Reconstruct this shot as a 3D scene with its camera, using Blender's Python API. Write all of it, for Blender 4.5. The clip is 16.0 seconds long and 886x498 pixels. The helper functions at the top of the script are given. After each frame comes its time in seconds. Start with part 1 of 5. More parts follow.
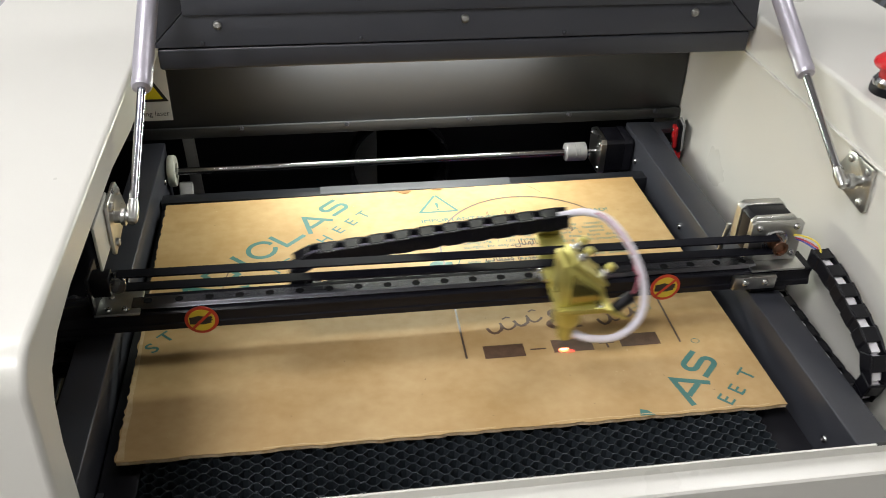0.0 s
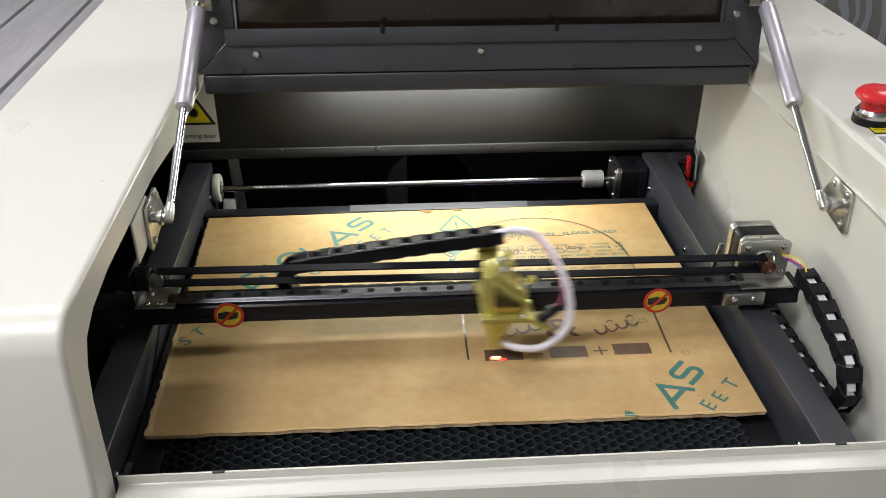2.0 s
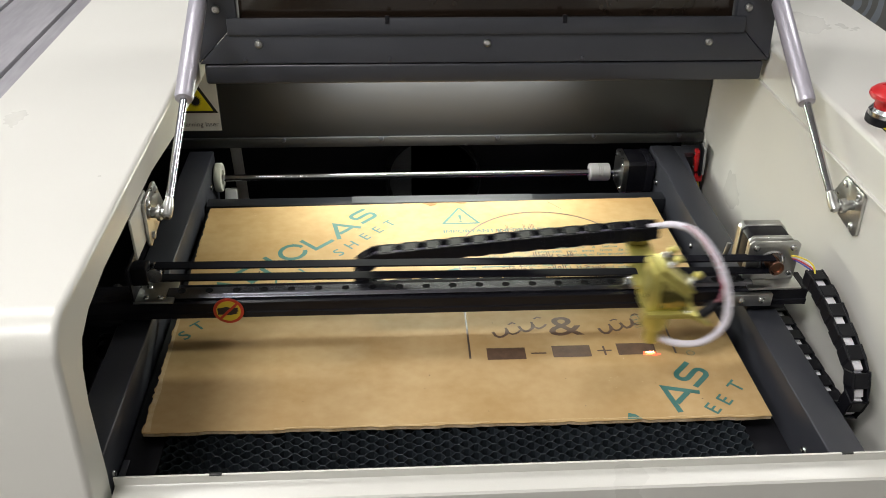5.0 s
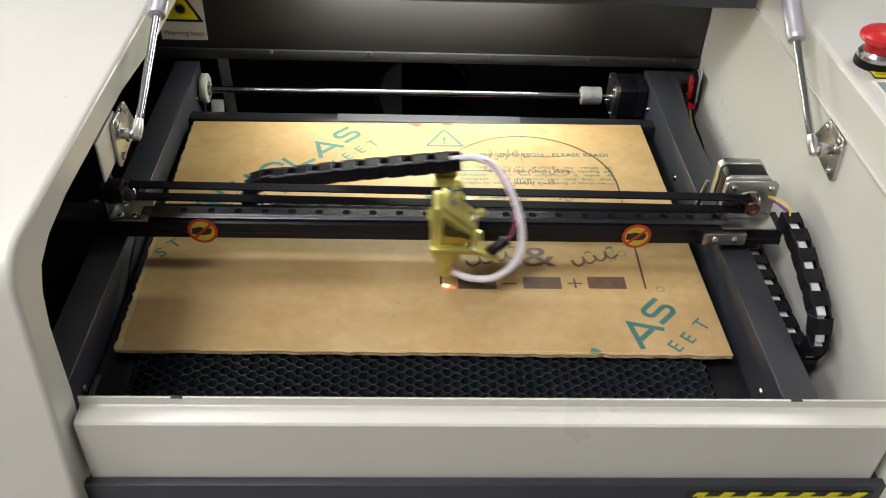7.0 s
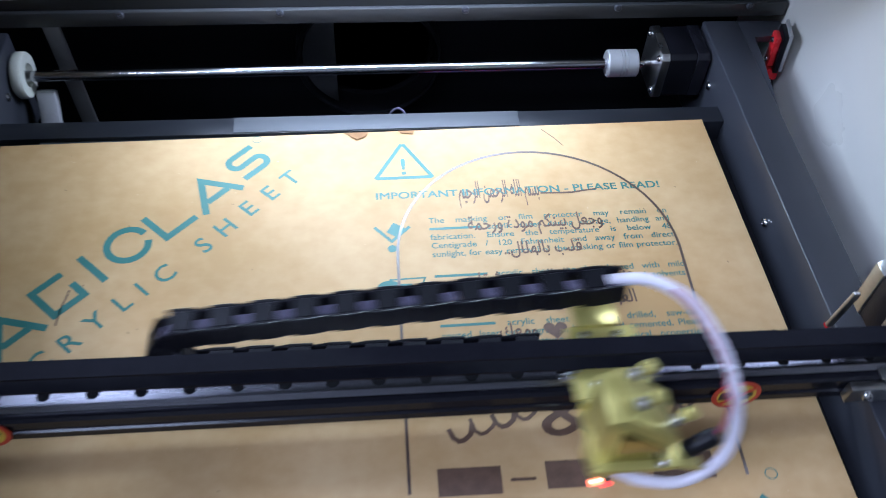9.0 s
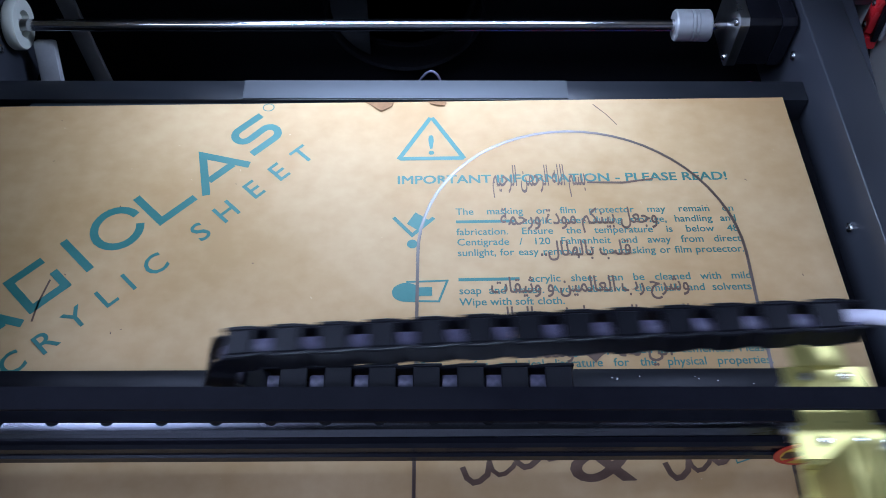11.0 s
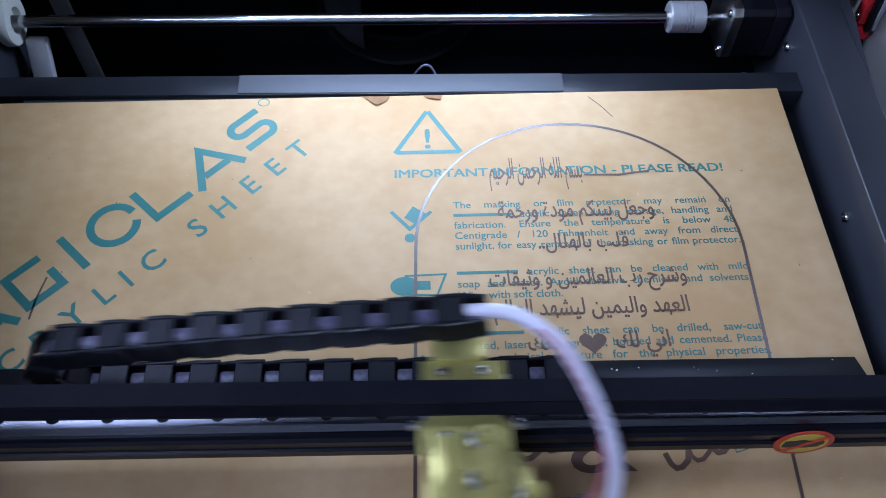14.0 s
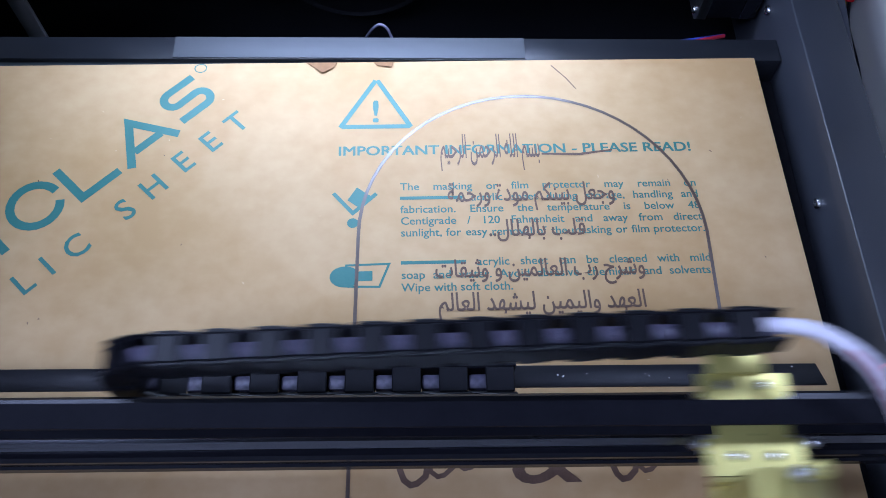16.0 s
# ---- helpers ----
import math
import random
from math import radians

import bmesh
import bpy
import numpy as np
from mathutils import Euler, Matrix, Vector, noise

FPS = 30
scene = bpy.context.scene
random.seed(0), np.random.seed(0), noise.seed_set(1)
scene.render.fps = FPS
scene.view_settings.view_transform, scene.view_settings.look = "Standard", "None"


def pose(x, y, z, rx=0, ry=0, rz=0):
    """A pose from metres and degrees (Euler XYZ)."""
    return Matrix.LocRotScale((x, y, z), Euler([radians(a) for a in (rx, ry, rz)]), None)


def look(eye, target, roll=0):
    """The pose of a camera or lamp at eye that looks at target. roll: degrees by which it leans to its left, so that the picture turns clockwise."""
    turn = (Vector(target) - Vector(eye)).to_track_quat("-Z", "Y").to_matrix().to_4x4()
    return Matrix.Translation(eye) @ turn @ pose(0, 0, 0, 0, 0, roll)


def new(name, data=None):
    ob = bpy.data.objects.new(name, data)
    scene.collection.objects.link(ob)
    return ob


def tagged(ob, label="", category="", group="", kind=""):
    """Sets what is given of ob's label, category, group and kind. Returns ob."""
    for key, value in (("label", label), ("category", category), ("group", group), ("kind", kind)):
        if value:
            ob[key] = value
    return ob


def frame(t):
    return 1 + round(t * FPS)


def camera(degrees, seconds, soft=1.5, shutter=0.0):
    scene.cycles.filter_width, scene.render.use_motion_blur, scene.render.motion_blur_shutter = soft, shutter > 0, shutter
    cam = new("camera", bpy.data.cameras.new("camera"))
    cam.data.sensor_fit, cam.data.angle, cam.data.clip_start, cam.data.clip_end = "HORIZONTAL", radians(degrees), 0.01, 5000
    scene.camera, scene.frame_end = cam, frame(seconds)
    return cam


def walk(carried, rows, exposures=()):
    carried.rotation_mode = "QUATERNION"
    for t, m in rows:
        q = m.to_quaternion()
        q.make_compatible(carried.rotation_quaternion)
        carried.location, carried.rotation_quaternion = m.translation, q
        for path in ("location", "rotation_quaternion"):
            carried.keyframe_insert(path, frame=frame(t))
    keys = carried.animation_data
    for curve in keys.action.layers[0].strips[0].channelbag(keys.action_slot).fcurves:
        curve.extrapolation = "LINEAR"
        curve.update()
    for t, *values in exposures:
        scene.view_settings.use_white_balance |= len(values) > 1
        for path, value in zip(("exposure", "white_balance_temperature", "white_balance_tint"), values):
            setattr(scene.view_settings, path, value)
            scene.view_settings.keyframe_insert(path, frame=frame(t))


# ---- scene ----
cam = camera(54.0, 16.0, soft=0.9, shutter=0.5)
PATH = [
    (0, (-0.092, -0.649, 1.27), (0.171, 0.986, 0.148), 1.6),
    (0.5, (-0.067, -0.689, 1.281), (0.144, 0.964, 0.175), 1.7),
    (1, (-0.058, -0.71, 1.282), (0.109, 0.965, 0.202), 1.0),
    (1.5, (-0.056, -0.718, 1.282), (0.085, 0.973, 0.224), 0.7),
    (2, (-0.053, -0.722, 1.284), (0.073, 0.978, 0.238), 0.5),
    (2.5, (-0.053, -0.72, 1.281), (0.069, 0.98, 0.236), 0.6),
    (3, (-0.058, -0.716, 1.279), (0.059, 0.982, 0.23), 0.9),
    (3.5, (-0.06, -0.712, 1.279), (0.066, 0.985, 0.227), 1.0),
    (6, (-0.025, -0.704, 1.306), (0.067, 0.9, 0.115), 1.6),
    (6.5, (-0.012, -0.705, 1.312), (0.079, 0.845, 0.051), 2.9),
    (7, (-0.015, -0.692, 1.312), (0.066, 0.85, 0.04), 2.6),
    (7.5, (-0.042, -0.568, 1.294), (0.088, 0.919, -0.037), 2.2),
    (8, (-0.066, -0.438, 1.279), (0.109, 0.944, -0.157), 2.1),
    (8.5, (-0.056, -0.379, 1.258), (0.145, 0.934, -0.238), 3.0),
    (9, (0.0, -0.309, 1.233), (0.162, 0.942, -0.319), 3.6),
    (9.5, (0.029, -0.257, 1.207), (0.114, 0.925, -0.404), 2.8),
    (12, (0.014, -0.231, 1.202), (0.038, 0.878, -0.463), 1.1),
    (12.5, (0.009, -0.231, 1.201), (0.034, 0.875, -0.465), 1.3),
    (13, (0.006, -0.231, 1.201), (0.043, 0.88, -0.462), 1.7),
    (13.5, (0.012, -0.234, 1.204), (0.058, 0.879, -0.457), 1.5),
    (14, (0.019, -0.233, 1.203), (0.069, 0.872, -0.464), 1.5),
    (14.5, (0.025, -0.223, 1.204), (0.097, 0.833, -0.492), 3.0),
    (15, (0.033, -0.21, 1.201), (0.108, 0.805, -0.521), 3.5),
    (15.5, (0.041, -0.199, 1.199), (0.108, 0.784, -0.541), 3.3),
    (16, (0.046, -0.187, 1.197), (0.108, 0.759, -0.565), 3.1),
]
EXPOSURES = [(0.0, -0.03, 6250, 12), (7.45, -0.05, 6350, 11), (8.2, -0.12, 4950, 17), (9.0, -0.22, 4700, 20), (9.5, -0.76, 4470, 22), (11.8, -0.66, 4470, 22), (12.5, -0.63, 4470, 22), (12.9, -0.80, 4470, 22), (13.5, -0.76, 4470, 23), (14.5, -0.66, 4470, 25), (16.0, -0.62, 4450, 26)]
walk(cam, [(t, look(eye, target, roll)) for t, eye, target, roll in PATH], EXPOSURES)

# ---- world and lights ----
world = bpy.data.worlds.new("world")
scene.world = world
world.use_nodes = True
world.node_tree.nodes["Background"].inputs["Color"].default_value = (0.75, 0.85, 1.0, 1)
world.node_tree.nodes["Background"].inputs["Strength"].default_value = 0.03


def area_lamp(name, x, y, z, sx, sy, power, color, target):
    data = bpy.data.lights.new(name, "AREA")
    data.shape, data.size, data.size_y, data.energy, data.color = "RECTANGLE", sx, sy, power, color
    lamp = new(name, data)
    lamp.matrix_world = look((x, y, z), target)
    return lamp


CEILING_LAMPS = [(-1.75, -0.75, 23), (-0.75, -1.10, 24), (-0.85, 0.70, 14), (1.2, 0.7, 11)]
for lx, ly, watts in CEILING_LAMPS:
    area_lamp("ceiling_lamp_light", lx, ly, 2.66, 0.56, 0.56, watts, (1.0, 0.975, 0.94), (lx, ly + 0.001, 0))
area_lamp("work_light_glow", 0.012, 0.186, 0.932, 0.285, 0.016, 0.80, (0.96, 1.0, 0.80), (0.012, -0.16, 0.78))
area_lamp("work_light_back_glow", 0.012, 0.226, 0.944, 0.27, 0.010, 0.95, (1.0, 0.985, 0.90), (0.012, 0.240, 0.80))


# ---- materials ----
def surface(name, base, rough, metal=0.0, second=None, scale=30.0, fine=400.0, mix=0.5, bump=0.1, rough_var=0.08, spec=0.5,
            coords="Object", distance=0.0004, per_object=0.0, stretch=(1, 1, 1)):
    m = bpy.data.materials.new(name)
    m.use_nodes = True
    nt = m.node_tree
    n, link = nt.nodes, nt.links.new
    b = n["Principled BSDF"]
    b.inputs["Metallic"].default_value = metal
    b.inputs["Specular IOR Level"].default_value = spec
    tc = n.new("ShaderNodeTexCoord")
    mp = n.new("ShaderNodeMapping")
    mp.inputs["Scale"].default_value = stretch
    link(tc.outputs[coords], mp.inputs["Vector"])
    big = n.new("ShaderNodeTexNoise")
    big.inputs["Scale"].default_value, big.inputs["Detail"].default_value = scale, 5
    small = n.new("ShaderNodeTexNoise")
    small.inputs["Scale"].default_value, small.inputs["Detail"].default_value = fine, 3
    link(mp.outputs[0], big.inputs["Vector"])
    link(mp.outputs[0], small.inputs["Vector"])
    both = n.new("ShaderNodeMath")
    both.operation = "MULTIPLY_ADD"
    both.inputs[1].default_value = 0.35
    link(small.outputs["Fac"], both.inputs[0])
    link(big.outputs["Fac"], both.inputs[2])
    ramp = n.new("ShaderNodeMapRange")
    ramp.inputs["From Min"].default_value, ramp.inputs["From Max"].default_value = 0.45, 0.82
    ramp.inputs["To Max"].default_value = mix
    link(both.outputs[0], ramp.inputs["Value"])
    col = n.new("ShaderNodeMix")
    col.data_type = "RGBA"
    col.inputs["A"].default_value = (*base, 1)
    col.inputs["B"].default_value = (*(second or [c * 0.8 for c in base]), 1)
    link(ramp.outputs[0], col.inputs["Factor"])
    out = col.outputs["Result"]
    if per_object:
        info = n.new("ShaderNodeObjectInfo")
        hsv = n.new("ShaderNodeHueSaturation")
        rng = n.new("ShaderNodeMapRange")
        rng.inputs["To Min"].default_value, rng.inputs["To Max"].default_value = 1 - per_object, 1 + per_object
        link(info.outputs["Random"], rng.inputs["Value"])
        link(rng.outputs[0], hsv.inputs["Value"])
        link(out, hsv.inputs["Color"])
        out = hsv.outputs[0]
    link(out, b.inputs["Base Color"])
    rr = n.new("ShaderNodeMapRange")
    rr.inputs["To Min"].default_value, rr.inputs["To Max"].default_value = max(0.02, rough - rough_var), min(1, rough + rough_var)
    link(big.outputs["Fac"], rr.inputs["Value"])
    link(rr.outputs[0], b.inputs["Roughness"])
    if bump:
        bp = n.new("ShaderNodeBump")
        bp.inputs["Strength"].default_value, bp.inputs["Distance"].default_value = bump, distance
        link(small.outputs["Fac"], bp.inputs["Height"])
        link(bp.outputs[0], b.inputs["Normal"])
    return m


def glowing(name, color, strength):
    m = bpy.data.materials.new(name)
    m.use_nodes = True
    b = m.node_tree.nodes["Principled BSDF"]
    b.inputs["Base Color"].default_value = (*color, 1)
    b.inputs["Emission Color"].default_value = (*color, 1)
    b.inputs["Emission Strength"].default_value = strength
    return m


CREAM = surface("cream_powder_coat", (0.64, 0.63, 0.58), 0.30, second=(0.60, 0.59, 0.54), scale=9, fine=900, mix=0.5, bump=0.12)
DARK = surface("anthracite_powder_coat", (0.031, 0.033, 0.041), 0.38, second=(0.043, 0.045, 0.054), scale=14, fine=1100, mix=0.7, bump=0.22)
PANEL = surface("dark_grey_sheet_metal", (0.034, 0.036, 0.037), 0.38, second=(0.044, 0.045, 0.047), scale=6, fine=700, mix=0.6, bump=0.08)
# near-black that holds the shade of the cabinet's unlit depth
VOID = surface("unlit_interior_black", (0.0085, 0.0085, 0.0110), 0.7, second=(0.012, 0.012, 0.0155), scale=12, mix=0.6, bump=0.05, spec=0.2)
BARBLACK = surface("gloss_black_bar", (0.012, 0.013, 0.016), 0.32, second=(0.018, 0.019, 0.023), scale=40, fine=900, mix=0.6, bump=0.03, spec=0.7)
BLACK = surface("black_plastic", (0.0045, 0.0045, 0.0065), 0.36, second=(0.008, 0.008, 0.011), scale=60, fine=1500, mix=0.7, bump=0.12, spec=0.22)
ANODISED = surface("black_anodised_aluminium", (0.008, 0.008, 0.011), 0.20, second=(0.014, 0.014, 0.018), scale=40, fine=900, mix=0.6, bump=0.03, spec=0.16, stretch=(0.1, 1, 1))
RAIL = surface("ground_rail_steel", (0.165, 0.163, 0.185), 0.25, metal=1.0, second=(0.12, 0.12, 0.135), scale=30, fine=1200, mix=0.8, bump=0.03, stretch=(0.05, 1, 1))
RUBBER = surface("black_belt_rubber", (0.005, 0.005, 0.008), 0.6, second=(0.009, 0.009, 0.013), scale=80, mix=0.6, bump=0.1, spec=0.08)
STEEL = surface("bright_steel", (0.62, 0.62, 0.63), 0.22, metal=1.0, second=(0.5, 0.5, 0.5), scale=50, fine=900, mix=0.6, bump=0.05)
CHROME = surface("chromed_rod", (0.50, 0.50, 0.52), 0.16, metal=1.0, second=(0.42, 0.42, 0.44), scale=60, mix=0.5, bump=0.02, rough_var=0.03)
ZINC = surface("zinc_plate", (0.58, 0.58, 0.56), 0.30, metal=1.0, second=(0.45, 0.45, 0.44), scale=60, fine=500, mix=0.7, bump=0.06)
STRUTGREY = surface("silver_painted_tube", (0.52, 0.50, 0.56), 0.36, metal=0.45, second=(0.46, 0.44, 0.50), scale=40, mix=0.5, bump=0.04)
BRASS = surface("yellow_brass", (0.62, 0.56, 0.17), 0.30, metal=0.62, second=(0.50, 0.45, 0.12), scale=70, fine=900, mix=0.7, bump=0.05)
# the same brass, darker where the block's front reflects the dark
BRASS_SHADED = surface("shaded_brass", (0.42, 0.36, 0.11), 0.14, metal=0.9, second=(0.34, 0.29, 0.09), scale=70, fine=900, mix=0.7, bump=0.03)
COPPER = surface("copper_pulley", (0.33, 0.18, 0.12), 0.3, metal=1.0, scale=80, mix=0.6, bump=0.05)
GREYALU = surface("matt_aluminium", (0.46, 0.46, 0.46), 0.42, metal=0.5, second=(0.40, 0.40, 0.40), scale=60, mix=0.5, bump=0.05)
NYLON = surface("white_nylon", (0.55, 0.56, 0.48), 0.45, second=(0.46, 0.47, 0.39), scale=40, mix=0.6, bump=0.05)
GREYSTRIP = surface("light_grey_steel", (0.34, 0.34, 0.34), 0.4, second=(0.26, 0.26, 0.26), scale=30, mix=0.7, bump=0.06)
# darkened copy of the hose colour: shade within the chain links, painted in
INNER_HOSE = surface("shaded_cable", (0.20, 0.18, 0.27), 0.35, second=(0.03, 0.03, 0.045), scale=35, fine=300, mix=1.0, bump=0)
HOSE = surface("milky_air_hose", (0.74, 0.71, 0.78), 0.28, second=(0.66, 0.62, 0.70), scale=60, mix=0.5, bump=0.05)
FLAKE = surface("peeled_brown_paper", (0.24, 0.125, 0.04), 0.7, scale=200, mix=0.7, bump=0.2)
WIRE_PINK = surface("dull_red_wire", (0.38, 0.07, 0.12), 0.4, scale=80, mix=0.5, bump=0)
WIRE_RED = surface("red_wire", (0.55, 0.03, 0.05), 0.4, scale=80, mix=0.5, bump=0)
WIRE_YEL = surface("yellow_wire", (0.75, 0.6, 0.05), 0.4, scale=80, mix=0.5, bump=0)
WIRE_WHITE = surface("white_ribbon", (0.72, 0.72, 0.74), 0.45, second=(0.6, 0.58, 0.62), scale=200, mix=0.7, bump=0.05)
WIRE_BLUE = surface("blue_wire", (0.05, 0.08, 0.45), 0.4, scale=80, mix=0.5, bump=0)
REDPL = surface("red_plastic", (0.62, 0.025, 0.03), 0.28, second=(0.5, 0.02, 0.02), scale=60, mix=0.5, bump=0.03)
KRAFT = surface("kraft_masking_paper", (0.515, 0.368, 0.184), 0.58, second=(0.37, 0.225, 0.080), scale=9, fine=90, mix=0.75, bump=0.07, distance=0.0006, spec=0.26, stretch=(1, 1.15, 1))
KRAFT_EDGE = surface("worn_paper_edge", (0.46, 0.30, 0.14), 0.7, second=(0.70, 0.56, 0.38), scale=150, fine=700, mix=0.9, bump=0.3)
PALE = surface("scuffed_pale_fibre", (0.58, 0.45, 0.27), 0.75, second=(0.50, 0.35, 0.17), scale=150, fine=700, mix=0.9, bump=0.3)
INK = surface("teal_print", (0.036, 0.138, 0.118), 0.5, second=(0.052, 0.168, 0.145), scale=60, fine=600, mix=0.7, bump=0.05)
BURN = surface("laser_burnt_paper", (0.075, 0.042, 0.024), 0.55, second=(0.13, 0.075, 0.045), scale=120, fine=1500, mix=0.8, bump=0.3)
CUT = surface("laser_cut_groove", (0.10, 0.065, 0.045), 0.34, second=(0.06, 0.04, 0.03), scale=120, fine=800, mix=0.7, bump=0.06, spec=1.0)
HOLE = surface("dark_bolt_recess", (0.006, 0.006, 0.007), 0.9, scale=60, mix=0.3, bump=0, spec=0.05)
HONEYEDGE = surface("foil_edge", (0.060, 0.070, 0.078), 0.45, metal=0.6, second=(0.030, 0.036, 0.042), scale=45, mix=1.0, bump=0.05)
HONEY = surface("aluminium_honeycomb", (0.038, 0.047, 0.056), 0.42, metal=0.3, second=(0.022, 0.028, 0.034), scale=60, mix=0.8, bump=0.05)
DUCT = surface("grey_duct_plastic", (0.075, 0.077, 0.080), 0.5, second=(0.055, 0.057, 0.06), scale=30, mix=0.7, bump=0.05)
# paler grey that paints the work light's reflection on the rear bar
BAR_SHEEN = surface("bar_sheen_grey", (0.070, 0.073, 0.080), 0.6, metal=0.3, second=(0.07, 0.073, 0.08), scale=20, fine=700, mix=0.7, bump=0.06, stretch=(0.1, 1, 1))
LABELWHITE = surface("white_label_film", (0.74, 0.74, 0.70), 0.4, scale=40, mix=0.4, bump=0)
LABELYEL = surface("yellow_label_film", (0.80, 0.70, 0.02), 0.4, scale=40, mix=0.4, bump=0)
STICKYEL = surface("dulled_yellow_film", (0.58, 0.44, 0.03), 0.42, second=(0.50, 0.37, 0.03), scale=90, mix=0.7, bump=0.03)
LABELBLACK = surface("black_label_ink", (0.015, 0.015, 0.015), 0.45, scale=40, mix=0.4, bump=0)
LABELRED = surface("red_label_ink", (0.46, 0.035, 0.015), 0.4, scale=60, mix=0.5, bump=0)
LCD = surface("grey_display_panel", (0.30, 0.33, 0.33), 0.2, second=(0.26, 0.29, 0.29), scale=20, mix=0.5, bump=0)
SMOKED = surface("smoked_brown_acrylic", (0.014, 0.009, 0.006), 0.16, second=(0.024, 0.016, 0.011), scale=5, fine=60, mix=0.9, bump=0.02)
WALLP = surface("room_wall_paint", (0.62, 0.62, 0.60), 0.7, scale=3, mix=0.4, bump=0.1)
FLOORM = surface("floor_vinyl", (0.30, 0.28, 0.26), 0.45, scale=4, mix=0.6, bump=0.1)
PLANKM = surface("whitewashed_plank", (0.46, 0.45, 0.47), 0.6, second=(0.30, 0.29, 0.31), scale=14, fine=120, mix=0.9, bump=0.2, stretch=(1, 0.15, 1), per_object=0.12)
WOODM = surface("pale_wood_edge", (0.50, 0.42, 0.34), 0.55, second=(0.40, 0.33, 0.26), scale=30, mix=0.7, bump=0.1)
LAMPGLOW = glowing("led_diffuser", (1.0, 0.97, 0.88), 12)
PANELGLOW = glowing("ceiling_diffuser", (1.0, 0.97, 0.92), 6)
SPOT = glowing("laser_spark", (1.0, 0.16, 0.05), 9)
SPOTCORE = glowing("laser_spark_core", (1.0, 0.62, 0.30), 14)
SPOTRED = glowing("laser_pointer_red", (1.0, 0.05, 0.03), 5)


# ---- mesh helpers ----
def part(name, bm, material, parent=None, label="", smooth=True):
    bmesh.ops.recalc_face_normals(bm, faces=bm.faces[:])
    me = bpy.data.meshes.new(name)
    bm.to_mesh(me)
    bm.free()
    me.materials.append(material)
    if smooth:
        me.shade_smooth()
        me.set_sharp_from_angle(angle=radians(35))
    ob = new(name, me)
    ob.parent = parent
    return tagged(ob, label)


def thing(name, label, category, group="", kind="", at=(0, 0, 0), turn=0):
    ob = new(name)
    ob.empty_display_size = 0.02
    ob.matrix_basis = pose(*at, 0, 0, turn)
    return tagged(ob, label, category, group, kind)


def add_box(bm, x0, x1, y0, y1, z0, z1, b=0.0008, seg=2, m=None):
    r = bmesh.ops.create_cube(bm, size=1)
    vs = r["verts"]
    for v in vs:
        v.co = Vector((x0 + (v.co.x + 0.5) * (x1 - x0), y0 + (v.co.y + 0.5) * (y1 - y0), z0 + (v.co.z + 0.5) * (z1 - z0)))
    if m is not None:
        for v in vs:
            v.co = m @ v.co
    if b:
        es = list({e for v in vs for e in v.link_edges})
        bmesh.ops.bevel(bm, geom=es, offset=b, segments=seg, affect="EDGES", profile=0.5)


def box(x0, x1, y0, y1, z0, z1, b=0.0008, seg=2, m=None):
    bm = bmesh.new()
    add_box(bm, x0, x1, y0, y1, z0, z1, b, seg, m)
    return bm


def add_cyl(bm, p0, p1, r0, r1=None, seg=24):
    p0, p1 = Vector(p0), Vector(p1)
    r1 = r0 if r1 is None else r1
    turn = (p1 - p0).to_track_quat("Z", "Y").to_matrix().to_4x4()
    bmesh.ops.create_cone(bm, cap_ends=True, segments=seg, radius1=r0, radius2=r1, depth=(p1 - p0).length,
                          matrix=Matrix.Translation((p0 + p1) / 2) @ turn)


def cyl(p0, p1, r0, r1=None, seg=24):
    bm = bmesh.new()
    add_cyl(bm, p0, p1, r0, r1, seg)
    return bm


def lathe(rings, origin, axis, seg=32):
    """rings: (radius, height) up the axis, closed at both ends."""
    bm = bmesh.new()
    turn = Vector(axis).to_track_quat("Z", "Y").to_matrix().to_4x4()
    m = Matrix.Translation(origin) @ turn
    loops = []
    for r, h in rings:
        loops.append([bm.verts.new(m @ Vector((r * math.cos(2 * math.pi * i / seg), r * math.sin(2 * math.pi * i / seg), h))) for i in range(seg)])
    for a, b2 in zip(loops, loops[1:]):
        for i in range(seg):
            bm.faces.new((a[i], a[(i + 1) % seg], b2[(i + 1) % seg], b2[i]))
    bm.faces.new(loops[0])
    bm.faces.new(loops[-1])
    return bm


def smooth_path(pts, steps=8):
    pts = [Vector(p) for p in pts]
    out = []
    for i in range(len(pts) - 1):
        a, b2, c, d = pts[max(i - 1, 0)], pts[i], pts[i + 1], pts[min(i + 2, len(pts) - 1)]
        for k in range(steps):
            t = k / steps
            out.append(0.5 * (2 * b2 + (c - a) * t + (2 * a - 5 * b2 + 4 * c - d) * t * t + (3 * b2 - a - 3 * c + d) * t ** 3))
    return out + [pts[-1]]


def add_tube(bm, pts, r, seg=12, ridge=0.0):
    pts = [Vector(p) for p in pts]
    rings, up = [], Vector((0.13, 0.31, 0.94)).normalized()
    for i, p in enumerate(pts):
        d = (pts[min(i + 1, len(pts) - 1)] - pts[max(i - 1, 0)]).normalized()
        u = (up - d * up.dot(d)).normalized()
        up = u
        v = d.cross(u)
        q = r * (1 + ridge * (1 if i % 3 == 0 else -0.5))
        rings.append([bm.verts.new(p + q * (math.cos(2 * math.pi * k / seg) * u + math.sin(2 * math.pi * k / seg) * v)) for k in range(seg)])
    for a, b2 in zip(rings, rings[1:]):
        for k in range(seg):
            bm.faces.new((a[k], a[(k + 1) % seg], b2[(k + 1) % seg], b2[k]))
    bm.faces.new(rings[0])
    bm.faces.new(rings[-1])


